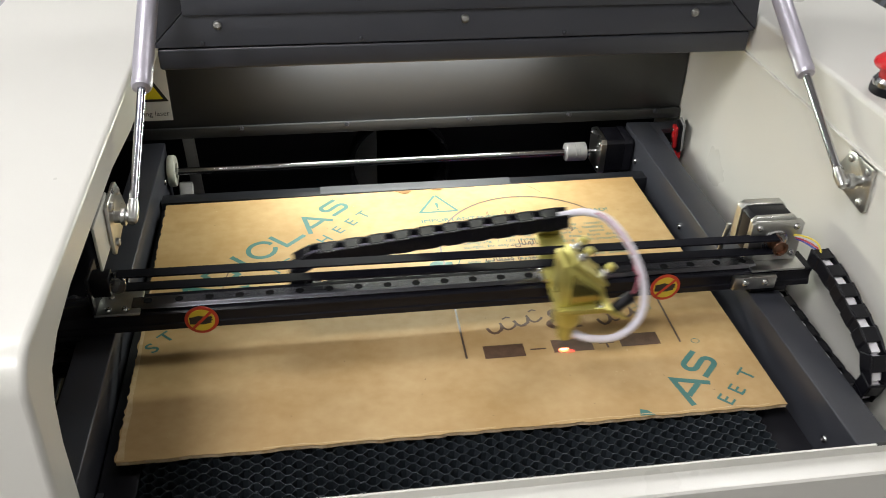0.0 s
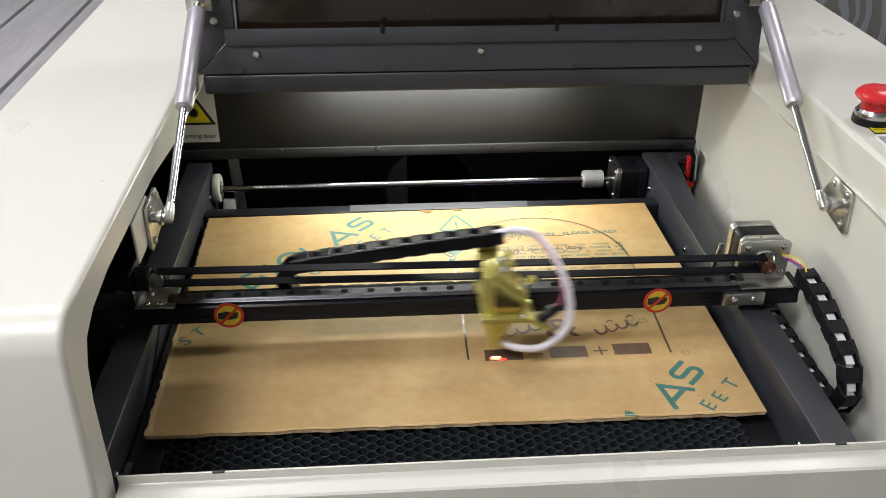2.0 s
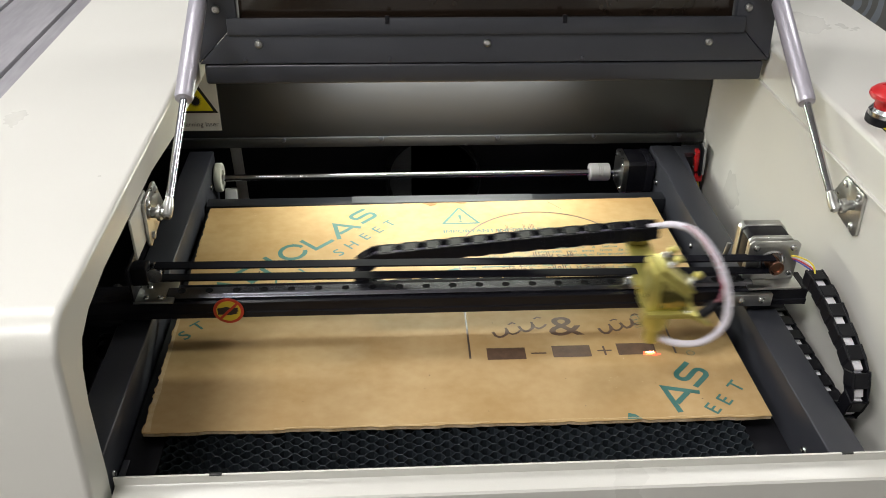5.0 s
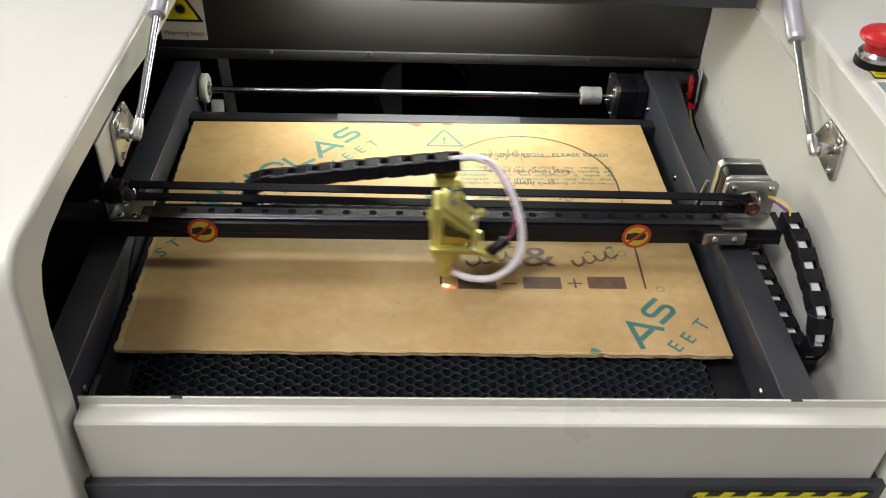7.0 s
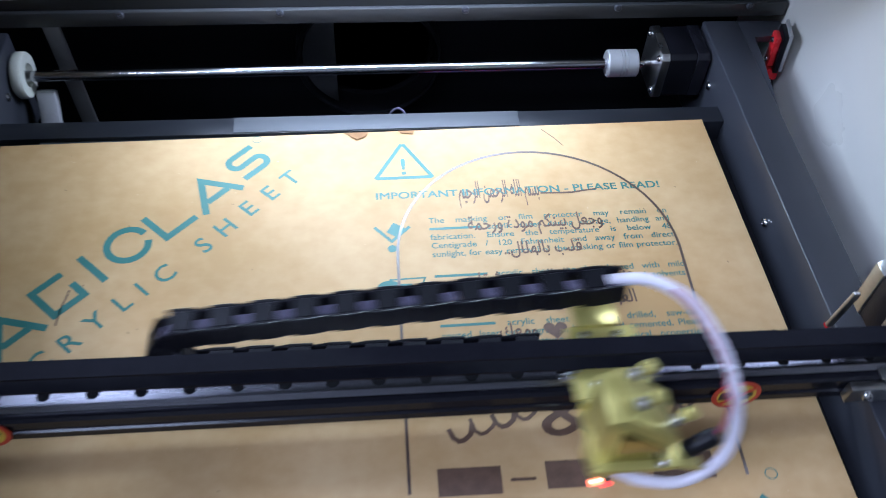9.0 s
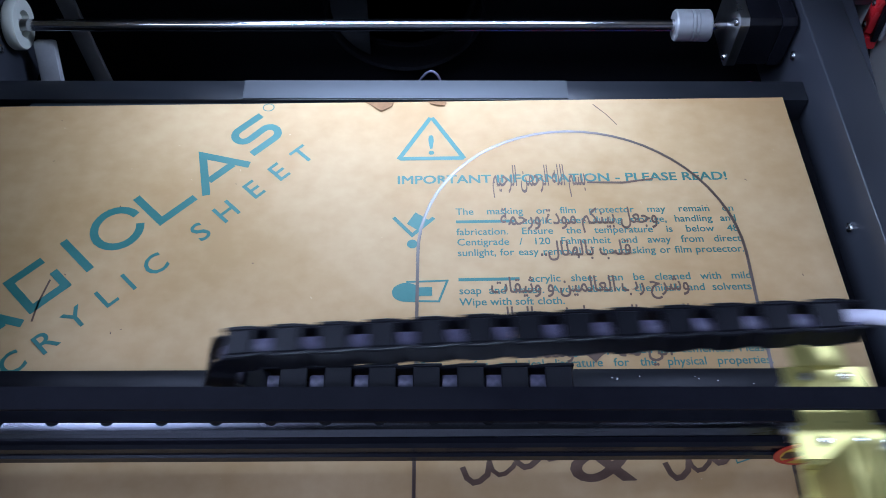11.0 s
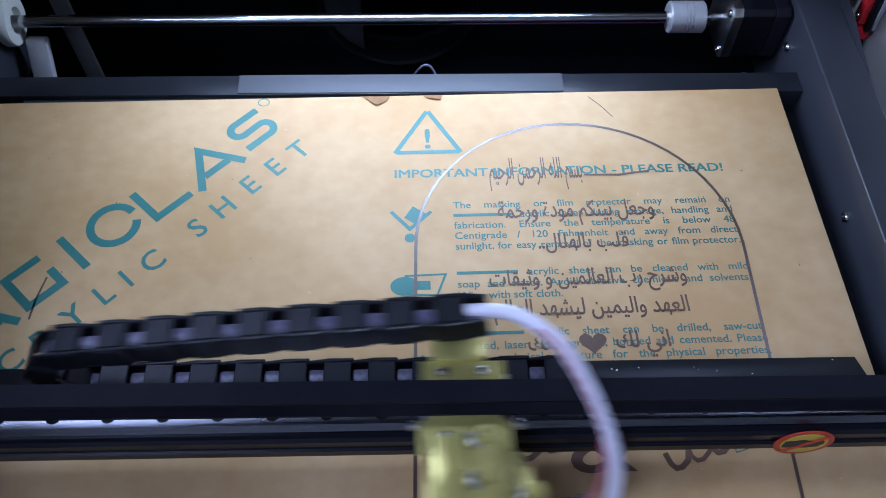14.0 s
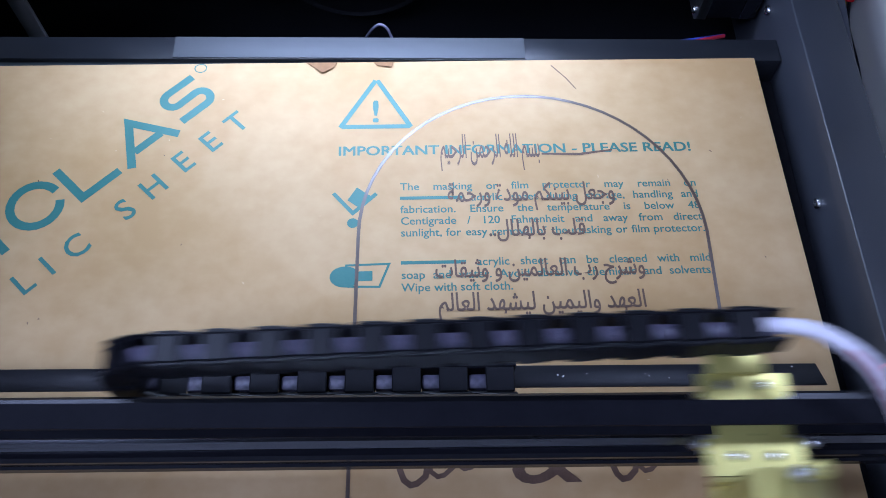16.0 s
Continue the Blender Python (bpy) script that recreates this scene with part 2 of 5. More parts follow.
def tube(pts, r, seg=12, ridge=0.0):
    bm = bmesh.new()
    add_tube(bm, pts, r, seg, ridge)
    return bm


def prism(poly, a, b2, axis="x", bevel=0.0, seg=2):
    """A polygon drawn out along an axis: poly in (y, z) for x, (x, z) for y, (x, y) for z."""
    bm = bmesh.new()

    def at(u, v, w):
        return {"x": (w, u, v), "y": (u, w, v), "z": (u, v, w)}[axis]
    lo = [bm.verts.new(at(u, v, a)) for u, v in poly]
    hi = [bm.verts.new(at(u, v, b2)) for u, v in poly]
    n = len(poly)
    bm.faces.new(lo)
    bm.faces.new(hi)
    for i in range(n):
        bm.faces.new((lo[i], lo[(i + 1) % n], hi[(i + 1) % n], hi[i]))
    if bevel:
        bmesh.ops.bevel(bm, geom=bm.edges[:], offset=bevel, segments=seg, affect="EDGES", profile=0.5)
    return bm


def screw(parent, p, axis, r=0.004, material=None, name="screw"):
    """A pan-head screw with a crossed slot."""
    q = Vector(axis).to_track_quat("Z", "Y").to_matrix().to_4x4()
    bm = lathe([(r, 0), (r, r * 0.25), (r * 0.8, r * 0.55), (r * 0.45, r * 0.68), (r * 0.4, r * 0.5)], p, axis, 14)
    m = Matrix.Translation(Vector(p)) @ q
    add_box(bm, -r * 0.5, r * 0.5, -r * 0.09, r * 0.09, r * 0.5, r * 0.7, 0, m=m)
    return part(name, bm, material or ZINC, parent)


def lettering(body, size, align="LEFT", width=None, bold=0.0, heavy=0.0):
    c = bpy.data.curves.new("lettering", "FONT")
    c.body, c.size, c.align_x, c.offset = body, size, align, bold
    c.resolution_u = 3
    o = new("lettering", c)
    bpy.context.view_layer.update()
    me = bpy.data.meshes.new_from_object(o.evaluated_get(bpy.context.evaluated_depsgraph_get()))
    bpy.data.objects.remove(o)
    bpy.data.curves.remove(c)
    if heavy:  # thick strokes: the same outline printed again beside itself
        bm = bmesh.new()
        bm.from_mesh(me)
        first = bm.verts[:] + bm.edges[:] + bm.faces[:]
        for k, (dx, dy) in enumerate(((heavy, 0), (0, heavy * 0.6), (heavy, heavy * 0.6))):
            more = bmesh.ops.duplicate(bm, geom=first)["geom"]
            for v in more:
                if isinstance(v, bmesh.types.BMVert):
                    v.co += Vector((dx, dy, 0.00002 * (k + 1)))
        bm.to_mesh(me)
        bm.free()
    if width and len(me.vertices):
        xs = [v.co.x for v in me.vertices]
        k = width / (max(xs) - min(xs))
        for v in me.vertices:
            v.co.x *= k
    return me


def written(name, body, size, material, parent, m, align="LEFT", width=None, label="", bold=0.0, heavy=0.0):
    me = lettering(body, size, align, width, bold, heavy)
    me.materials.append(material)
    ob = new(name, me)
    ob.parent = parent
    ob.matrix_basis = m
    return tagged(ob, label)



# ---- room ----
def room():
    for name, b in (("wall_north", (-2.6, 2.6, 1.52, 1.64, 0, 2.7)), ("wall_south", (-2.6, 2.6, -2.62, -2.5, 0, 2.7)),
                    ("wall_west", (-2.72, -2.6, -2.5, 1.52, 0, 2.7)), ("wall_east", (2.6, 2.72, -2.5, 1.52, 0, 2.7))):
        tagged(part(name, box(*b, b=0), WALLPAPER if name == "wall_north" else WALLP), "plain painted room wall" if name != "wall_north" else "pale grey wallpaper with a blue-grey damask leaf pattern", "wall", kind="structure")
    tagged(part("floor", box(-2.72, 2.72, -2.62, 1.64, -0.1, 0, b=0), FLOORM), "grey vinyl floor of the workshop", "floor", kind="structure")
    tagged(part("ceiling", box(-2.72, 2.72, -2.62, 1.64, 2.7, 2.8, b=0), WALLP), "plain white ceiling", "ceiling", kind="structure")
    for lx, ly, _ in CEILING_LAMPS:
        lamp = thing("ceiling_lamp", "square white LED panel in the ceiling", "ceiling lamp", "ceiling lamps", at=(lx, ly, 2.68))
        part("frame", box(-0.3, 0.3, -0.3, 0.3, 0.0, 0.02, 0.003), LABELWHITE, lamp)
        part("diffuser", box(-0.28, 0.28, -0.28, 0.28, -0.006, -0.001, 0.001), PANELGLOW, lamp)


def wallpaper():
    m = surface("damask_wallpaper", (0.155, 0.155, 0.145), 0.6, second=(0.125, 0.125, 0.120), scale=30, mix=0.6, bump=0.1)
    n, link = m.node_tree.nodes, m.node_tree.links.new
    b = n["Principled BSDF"]
    old = b.inputs["Base Color"].links[0].from_socket
    tc = n.new("ShaderNodeTexCoord")
    wave = n.new("ShaderNodeTexWave")
    wave.inputs["Scale"].default_value, wave.inputs["Distortion"].default_value = 7.0, 14.0
    wave.inputs["Detail"].default_value, wave.inputs["Detail Scale"].default_value = 1.2, 0.9
    link(tc.outputs["Object"], wave.inputs["Vector"])
    step = n.new("ShaderNodeMapRange")
    step.inputs["From Min"].default_value, step.inputs["From Max"].default_value = 0.60, 0.66
    link(wave.outputs["Fac"], step.inputs["Value"])
    mix = n.new("ShaderNodeMix")
    mix.data_type = "RGBA"
    mix.inputs["B"].default_value = (0.23, 0.26, 0.29, 1)
    link(step.outputs[0], mix.inputs["Factor"])
    link(old, mix.inputs["A"])
    link(mix.outputs["Result"], b.inputs["Base Color"])
    return m


WALLPAPER = wallpaper()
room()


def plank_table():
    t = thing("plank_table", "low table with a whitewashed plank top beside the machine", "table", at=(-0.95, 0.95, 0))
    x = -0.36
    i = 0
    while x < 0.34:
        w = 0.085 + 0.02 * ((i * 7) % 3)
        part("plank", box(x, x + w - 0.008, -0.5, 0.5, 0.715, 0.75, 0.003), PLANKM, t)
        x += w
        i += 1
    part("edge_board", box(-0.38, 0.36, -0.53, -0.503, 0.69, 0.752, 0.003), WOODM, t)
    part("edge_board", box(0.362, 0.385, -0.53, 0.5, 0.69, 0.752, 0.003), WOODM, t)
    for sx in (-0.33, 0.32):
        for sy in (-0.46, 0.46):
            part("leg", box(sx - 0.03, sx + 0.03, sy - 0.03, sy + 0.03, 0, 0.714, 0.003), WOODM, t)


plank_table()

# ---- machine body ----
ZS = 0.80                 # top of the sheet
XL, XR = -0.238, 0.332    # inner faces of the cheeks
DECK = 0.993


def cheek_profile(inset=0.0):
    """Outline of a cheek from the rear over the deck and down the leaning front, in (y, z)."""
    pts = [(0.42, DECK - inset)]
    cy, cz, r = -0.296, DECK - 0.025, 0.025 - inset
    for k in range(9):
        a = radians(90 + k * 10.2)
        pts.append((cy + r * math.cos(a), cz + r * math.sin(a)))
    pts += [(cy - r - 0.006, 0.885), (cy - r - 0.016, 0.80), (cy - r - 0.024, 0.70)]
    return pts


FOLD = 0.004  # radius of the fold along the opening


def cheek(name, x_in, x_out, parent, closed):
    sgn = 1 if x_out > x_in else -1
    outer = cheek_profile()
    skin = prism(outer + [(y, z) for y, z in reversed(cheek_profile(0.002))], x_in + sgn * FOLD, x_out, "x")
    part(name, skin, CREAM, parent)
    fold = bmesh.new()
    rows = []
    for k in range(7):
        a = radians(15 * k)
        rows.append([fold.verts.new((x_in + sgn * FOLD * (1 - math.sin(a)), y, z)) for y, z in cheek_profile(FOLD * (1 - math.cos(a)))])
    for r0, r1 in zip(rows, rows[1:]):
        for i in range(len(r0) - 1):
            fold.faces.new((r0[i], r0[i + 1], r1[i + 1], r1[i]))
    part("edge_fold", fold, CREAM, parent)
    rim_in = [(0.42, 0.955), (-0.008, 0.961), (-0.087, 0.9695), (-0.226, 0.9710), (-0.264, 0.967), (-0.284, 0.959), (-0.293, 0.944), (-0.298, 0.92), (-0.2995, 0.86), (-0.318, 0.70)]
    if closed:
        rim_in = [(0.42, 0.70)]
    band = prism(cheek_profile(FOLD) + list(reversed(rim_in)), x_in, x_in + sgn * 0.0025, "x")
    part("inner_wall", band, CREAM, parent)
    out = prism(cheek_profile(0.0021) + [(0.42, 0.70)], x_out - sgn * 0.0025, x_out, "x")
    part("outer_wall", out, CREAM, parent)


def machine_body():
    body = thing("laser_engraver_body", "cream and anthracite powder-coated laser engraver cabinet with its lid open", "engraver")
    cheek("left_cheek", XL, -0.38, body, False)
    cheek("right_cheek", XR, 0.472, body, True)
    # folded seam along the right inner wall
    part("wall_seam", box(XR - 0.003, XR + 0.001, -0.285, 0.24, 0.9535, 0.9555, 0.0006), CREAM, body)
    # dark inside behind the left cheek: sheets with the shade in their colour
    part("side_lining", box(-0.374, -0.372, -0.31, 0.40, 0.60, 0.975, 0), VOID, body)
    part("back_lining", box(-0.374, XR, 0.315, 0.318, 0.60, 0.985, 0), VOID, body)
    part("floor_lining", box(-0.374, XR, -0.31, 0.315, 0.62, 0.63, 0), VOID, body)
    # rear panel above the exhaust
    rear = part("rear_panel", box(-0.372, XR - 0.001, 0.247, 0.250, 0.826, 0.975, 0.0005), PANEL, body)
    part("rear_panel_flange", box(-0.372, XR - 0.001, 0.2425, 0.2468, 0.826, 0.8385, 0.001), PANEL, rear)
    for x in (-0.178, -0.062, 0.077, 0.195, 0.300):
        screw(rear, (x, 0.2424, 0.8365), (0, -1, 0.3), 0.0030, DARK)
    part("rear_deck", box(XL + 0.001, XR - 0.001, 0.125, 0.42, DECK - 0.012, DECK - 0.001, 0.001), CREAM, body)
    # front lip: upstand, shelf, face
    lip = [(-0.300, 0.800), (-0.300, 0.8575), (-0.3015, 0.8575), (-0.3015, 0.8507), (-0.3030, 0.8497), (-0.3158, 0.8495), (-0.3172, 0.8481), (-0.3172, 0.7880), (-0.3155, 0.7880), (-0.3155, 0.8475), (-0.3020, 0.8475), (-0.3020, 0.800)]
    part("front_lip", prism(lip, -0.2345, 0.3235, "x"), CREAM, body)
    for x in (-0.169, 0.255):
        part("paint_chip", box(x - 0.004, x + 0.004, -0.3018, -0.2995, 0.8568, 0.8580, 0.0003), LABELBLACK, body, "dark chip in the paint of the lip")
    part("front_panel", box(-0.36, 0.455, -0.325, -0.3176, 0.30, 0.7925, 0.001), DARK, body)
    part("front_return", box(-0.36, 0.455, -0.3150, -0.3025, 0.76, 0.7875, 0.001), DARK, body)
    part("lower_cabinet", box(-0.37, 0.462, -0.31, 0.41, 0.02, 0.60, 0.004), DARK, body)
    part("lower_front", box(-0.378, 0.470, -0.33, -0.311, 0.02, 0.62, 0.002), CREAM, body)
    return body


body_thing = machine_body()


# ---- exhaust opening ----
def exhaust():
    e = thing("exhaust_pipe", "dark grey round exhaust pipe behind the bed", "pipe", at=(0.003, 0.288, 0.752))
    r = 0.0625
    rings = [(r, 0.0), (r, 0.024), (r - 0.002, 0.026), (r - 0.004, 0.024), (r - 0.0045, 0.001), (r - 0.009, 0.0)]
    # collar coloured near-black so that it stays in shade
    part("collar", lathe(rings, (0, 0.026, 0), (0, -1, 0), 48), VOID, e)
    edge = [(-(r - 0.006) * math.cos(radians(a)), (r - 0.006) * math.sin(radians(a))) for a in range(-60, 61, 8)]
    part("flap", prism(edge, 0.006, 0.009, "y", 0.0006), DUCT, e, "grey damper flap")


exhaust()


# ---- lid ----
def lid():
    l = thing("lid", "open anthracite lid with a smoked viewing window", "lid", at=(0, 0.112, 0.9805))
    lean = pose(0, 0, 0, -8)
    x0, x1 = -0.2345, 0.3300
    h = 0.43

    def ring_bar(name, poly, y0, y1):
        bm = prism(poly, y0, y1, "y", 0.0012)
        for v in bm.verts:
            v.co = lean @ v.co
        part(name, bm, DARK, l)
    w0 = 0.040
    ring_bar("bottom_rail", [(x0, 0.0), (x1, 0.0), (x1 - w0, w0), (x0 + w0, w0)], 0.0, 0.022)
    ring_bar("top_rail", [(x0, h), (x1, h), (x1 - w0, h - w0), (x0 + w0, h - w0)], 0.0, 0.022)
    ring_bar("side_rail", [(x0, 0.0005), (x0, h - 0.0005), (x0 + w0 - 0.0006, h - w0), (x0 + w0 - 0.0006, w0)], 0.0, 0.022)
    ring_bar("side_rail", [(x1, 0.0005), (x1, h - 0.0005), (x1 - w0 + 0.0006, h - w0), (x1 - w0 + 0.0006, w0)], 0.0, 0.022)
    part("hinge_lip", box(x0 + 0.004, x1 - 0.004, 0.001, 0.018, -0.0215, -0.0012, 0.003, 3), DARK, l)
    win = box(x0 + w0 + 0.001, x1 - w0 - 0.001, 0.008, 0.012, w0 + 0.001, h - w0 - 0.001, 0.0005)
    for v in win.verts:
        v.co = lean @ v.co
    part("window", win, SMOKED, l, "smoked brown acrylic window")
    # inner retaining lip round the window
    for b in ((x0 + w0 - 0.010, x1 - w0 + 0.010, -0.0032, 0.0, w0 - 0.012, w0 + 0.004), ):
        bm = box(*b, b=0.001)
        for v in bm.verts:
            v.co = lean @ v.co
        part("window_bead", bm, DARK, l)
    for x in (-0.052, 0.120):
        bm = box(x - 0.0022, x + 0.0022, -0.0040, -0.0005, w0 - 0.002, w0 + 0.006, 0.0006)
        for v in bm.verts:
            v.co = lean @ v.co
        part("clip", bm, BLACK, l)
    for x, z in ((-0.176, 0.019), (0.045, 0.019), (0.266, 0.019), (-0.2135, 0.052), (0.3015, 0.052)):
        p = lean @ Vector((x, -0.0002, z))
        screw(l, p, lean @ Vector((0, -1, 0)), 0.0040)
    for x in (-0.05, 0.14, -0.19):
        p = lean @ Vector((x, -0.0002, 0.0035))
        screw(l, p, lean @ Vector((0, -1, 0)), 0.0022, DARK)
    part("hinge_strip", box(x0 + 0.02, x1 - 0.02, 0.018, 0.03, -0.012, -0.002, 0.002), DARK, l)


lid()


# ---- LED work light under the rear deck ----
def work_light():
    w = thing("work_light", "slim LED tube light fixed under the rear deck", "lamp", at=(0.012, 0.21, 0.951))
    part("housing", box(-0.148, 0.148, -0.010, 0.012, 0.0, 0.028, 0.002), LABELWHITE, w)
    part("diffuser", box(-0.143, 0.143, -0.007, 0.008, -0.006, -0.0005, 0.002), LAMPGLOW, w)


work_light()


# ---- gas struts ----
def gas_strut(side):
    if side > 0:
        ball, mid, top, wall = Vector((0.313, -0.103, 0.936)), Vector((0.312, -0.018, 0.991)), Vector((0.312, 0.079, 1.052)), XR
    else:
        ball, mid, top, wall = Vector((-0.223, -0.118, 0.949)), Vector((-0.223, -0.016, 0.998)), Vector((-0.222, 0.089, 1.051)), XL
    s = thing("gas_strut", "silver gas strut holding up the open lid", "gas strut", "gas struts", at=tuple(ball))
    o = ball
    d = (top - ball).normalized()
    L = (mid - ball).length
    part("rod", cyl(Vector() + d * 0.012, d * (L + 0.004), 0.0032, seg=20), CHROME, s, "polished piston rod")
    part("cylinder", lathe([(0.004, L - 0.001), (0.0070, L), (0.0080, L + 0.003), (0.0080, L + 0.004), (0.0075, L + 0.016), (0.0080, L + 0.018), (0.0080, (top - ball).length - 0.004), (0.006, (top - ball).length)], (0, 0, 0), d, 28), STRUTGREY, s)
    part("ball_joint", lathe([(0.0022, -0.0055), (0.0037, -0.004), (0.0042, 0.001), (0.0042, 0.007), (0.0035, 0.011), (0.0026, 0.016)], (0, 0, 0), d, 20), ZINC, s)
    stud = Vector((side * (abs(wall - o.x) - 0.002), 0, 0))
    part("stud", lathe([(0.0035, 0), (0.0035, 0.004), (0.0062, 0.0045), (0.0062, stud.length * 0.55), (0.0042, stud.length * 0.6), (0.0042, stud.length)], (0, 0, 0), stud, 20), ZINC, s)
    # diamond mounting plate on the cheek
    poly = [(0.022, 0.0155), (0.018, 0.0165), (-0.010, 0.0160), (-0.0125, 0.0140), (-0.0160, -0.019), (-0.0125, -0.0225), (0.034, -0.0160), (0.037, -0.0120)]
    bolts = [(0.018, 0.0105), (-0.006, 0.0110), (-0.006, -0.0165)]
    xa = stud.x
    bm = prism(poly, xa - side * 0.001, xa + side * 0.0016, "x", 0.0005)
    plate = part("mounting_plate", bm, ZINC, s, "zinc-plated diamond mounting plate")
    for y, z in bolts:
        screw(plate, (xa - side * 0.001, y, z), (-side, 0, 0), 0.0032)
    if side < 0:
        part("bracket", box(xa - 0.004, xa - 0.0018, -0.042, 0.004, -0.016, 0.018, 0.001), CREAM, s, "cream bracket below the cheek rim")
    # eye on the lid
    t = top - o
    part("lid_eye", lathe([(0.0032, 0), (0.0032, 0.010), (0.006, 0.011), (0.006, 0.016), (0.003, 0.017)], t - d * 0.002, d, 18), ZINC, s)
    part("lid_bracket", box(t.x - 0.012, t.x + 0.012, t.y + 0.010, t.y + 0.036, t.z - 0.004, t.z + 0.012, 0.001), ZINC, s)


gas_strut(1)
gas_strut(-1)


# ---- emergency stop and control deck ----
def emergency_stop():
    e = thing("emergency_stop", "red mushroom emergency stop button on the cream deck", "button", at=(0.3590, -0.064, DECK))
    up = (0, 0, 1)
    part("base_ring", lathe([(0.0160, 0), (0.0163, 0.002), (0.0160, 0.0062), (0.0148, 0.0066)], (0, 0, 0), up), BLACK, e)
    part("collar", lathe([(0.0154, 0.0066), (0.0154, 0.0102), (0.0132, 0.0130), (0.0118, 0.0134)], (0, 0, 0), up), STEEL, e, "bright metal collar")
    part("neck", lathe([(0.0120, 0.0134), (0.0120, 0.0200), (0.0108, 0.0206)], (0, 0, 0), up), REDPL, e)
    part("button", lathe([(0.0120, 0.0200), (0.0172, 0.0212), (0.0184, 0.0232), (0.0180, 0.0256), (0.0145, 0.0290), (0.0080, 0.0308), (0.0020, 0.0312)], (0, 0, 0), up), REDPL, e)
    lab = thing("switch_label", "yellow main switch label on the deck", "label", at=(0.3660, -0.083, DECK + 0.0008))
    part("border", box(-0.0165, 0.0165, -0.006, 0.006, -0.0006, -0.0001, 0), LABELBLACK, lab)
    part("film", box(-0.0155, 0.0155, -0.005, 0.005, -0.0001, 0.0003, 0), LABELYEL, lab)
    written("print", "Main Switch", 0.0058, LABELBLACK, lab, pose(0, -0.002, 0.0006), "CENTER")
    disp = thing("display_panel", "grey control display set into the deck", "display", at=(0.404, -0.143, DECK + 0.0005))
    part("bezel", box(-0.060, 0.055, -0.06, 0.048, -0.0004, 0.001, 0.0003), LABELWHITE, disp)
    part("screen", box(-0.057, 0.052, -0.057, 0.045, 0.001, 0.0016, 0.0003), LCD, disp)


emergency_stop()


# ---- labels ----
def warning_label():
    w = thing("warning_label", "white and yellow warning laser label on the rear panel", "label", at=(-0.2755, 0.2466, 0.848))
    part("film", box(-0.026, 0.026, -0.0006, 0.0, 0.0, 0.076, 0), LABELWHITE, w)
    tri = part("triangle", prism([(-0.0245, 0.0225), (0.0245, 0.0225), (0, 0.066)], -0.0010, -0.0006, "y"), LABELBLACK, w)
    part("triangle_field", prism([(-0.019, 0.0255), (0.019, 0.0255), (0, 0.0595)], -0.0014, -0.0010, "y"), LABELYEL, tri)
    star = []
    for k in range(32):
        r = 0.0075 if k % 2 == 0 else 0.0045
        a = 2 * math.pi * k / 32
        star.append((r * math.cos(a), 0.038 + r * math.sin(a)))
    part("sunburst", prism(star, -0.0018, -0.0014, "y"), LABELBLACK, tri)
    written("print", "Warning laser", 0.0082, LABELBLACK, w, pose(0, -0.0011, 0.0058, 90), "CENTER", 0.047)


warning_label()


def attention_label():
    w = thing("attention_label", "yellow points of attention label with hazard stripes", "label", at=(0.2565, -0.3254, 0.7865))
    part("film", box(-0.068, 0.068, -0.0006, 0, -0.11, 0.0, 0), LABELBLACK, w)
    part("field", box(-0.060, 0.060, -0.0010, -0.0006, -0.102, -0.0055, 0), LABELYEL, w)
    for k in range(7):
        x = -0.064 + k * 0.0195
        part("stripe", prism([(x, -0.0048), (x + 0.008, -0.0048), (x + 0.011, -0.0004), (x + 0.003, -0.0004)], -0.0010, -0.0006, "y"), LABELYEL, w)
    for sx in (-0.0662, 0.0622):
        for k in range(8):
            z = -0.016 - k * 0.012
            part("stripe", prism([(sx, z), (sx + 0.004, z + 0.003), (sx + 0.004, z + 0.009), (sx, z + 0.006)], -0.0010, -0.0006, "y"), LABELYEL, w)
    written("print", "Points of attention", 0.0074, LABELBLACK, w, pose(0, -0.0012, -0.0135, 90), "CENTER", 0.046)
    for k, (a, b2) in enumerate(((-0.055, 0.040), (-0.055, 0.052), (-0.049, 0.000), (-0.055, 0.046), (-0.055, 0.03), (-0.049, 0.044), (-0.055, 0.02))):
        z = -0.0215 - k * 0.0062
        part("text_line", box(a, b2, -0.0013, -0.0010, z, z + 0.0016, 0), LABELBLACK, w)


attention_label()


# ---- bed: rails, bars, honeycomb ----
def side_rail(side):
    x0, x1 = (0.2655, 0.2935) if side > 0 else (-0.2900, -0.2615)
    r = thing("side_rail", "anthracite steel tube rail along the bed", "rail", "bed rails")
    part("tube", box(x0, x1, -0.296, 0.2415, 0.745, 0.8235, 0.0013, 3), DARK, r)
    xi = x0 if side > 0 else x1
    for y in ((0.195, 0.055, -0.240) if side > 0 else (0.20, -0.03, -0.24)):
        screw(r, (xi - side * 0.0002, y, 0.797), (-side, 0, 0), 0.0034, STEEL)
    if side > 0:
        part("rear_gusset", prism([(x1 - 0.001, 0.2415), (XR - 0.003, 0.2415), (XR - 0.003, 0.222), (x1 + 0.007, 0.222), (x1 + 0.006, 0.19), (x1 - 0.001, 0.12)], 0.8175, 0.8228, "z", 0.001), DARK, r)
        part("outer_tray", box(x1 + 0.002, XR - 0.003, -0.296, 0.22, 0.755, 0.760, 0.001), DARK, r)


side_rail(1)
side_rail(-1)


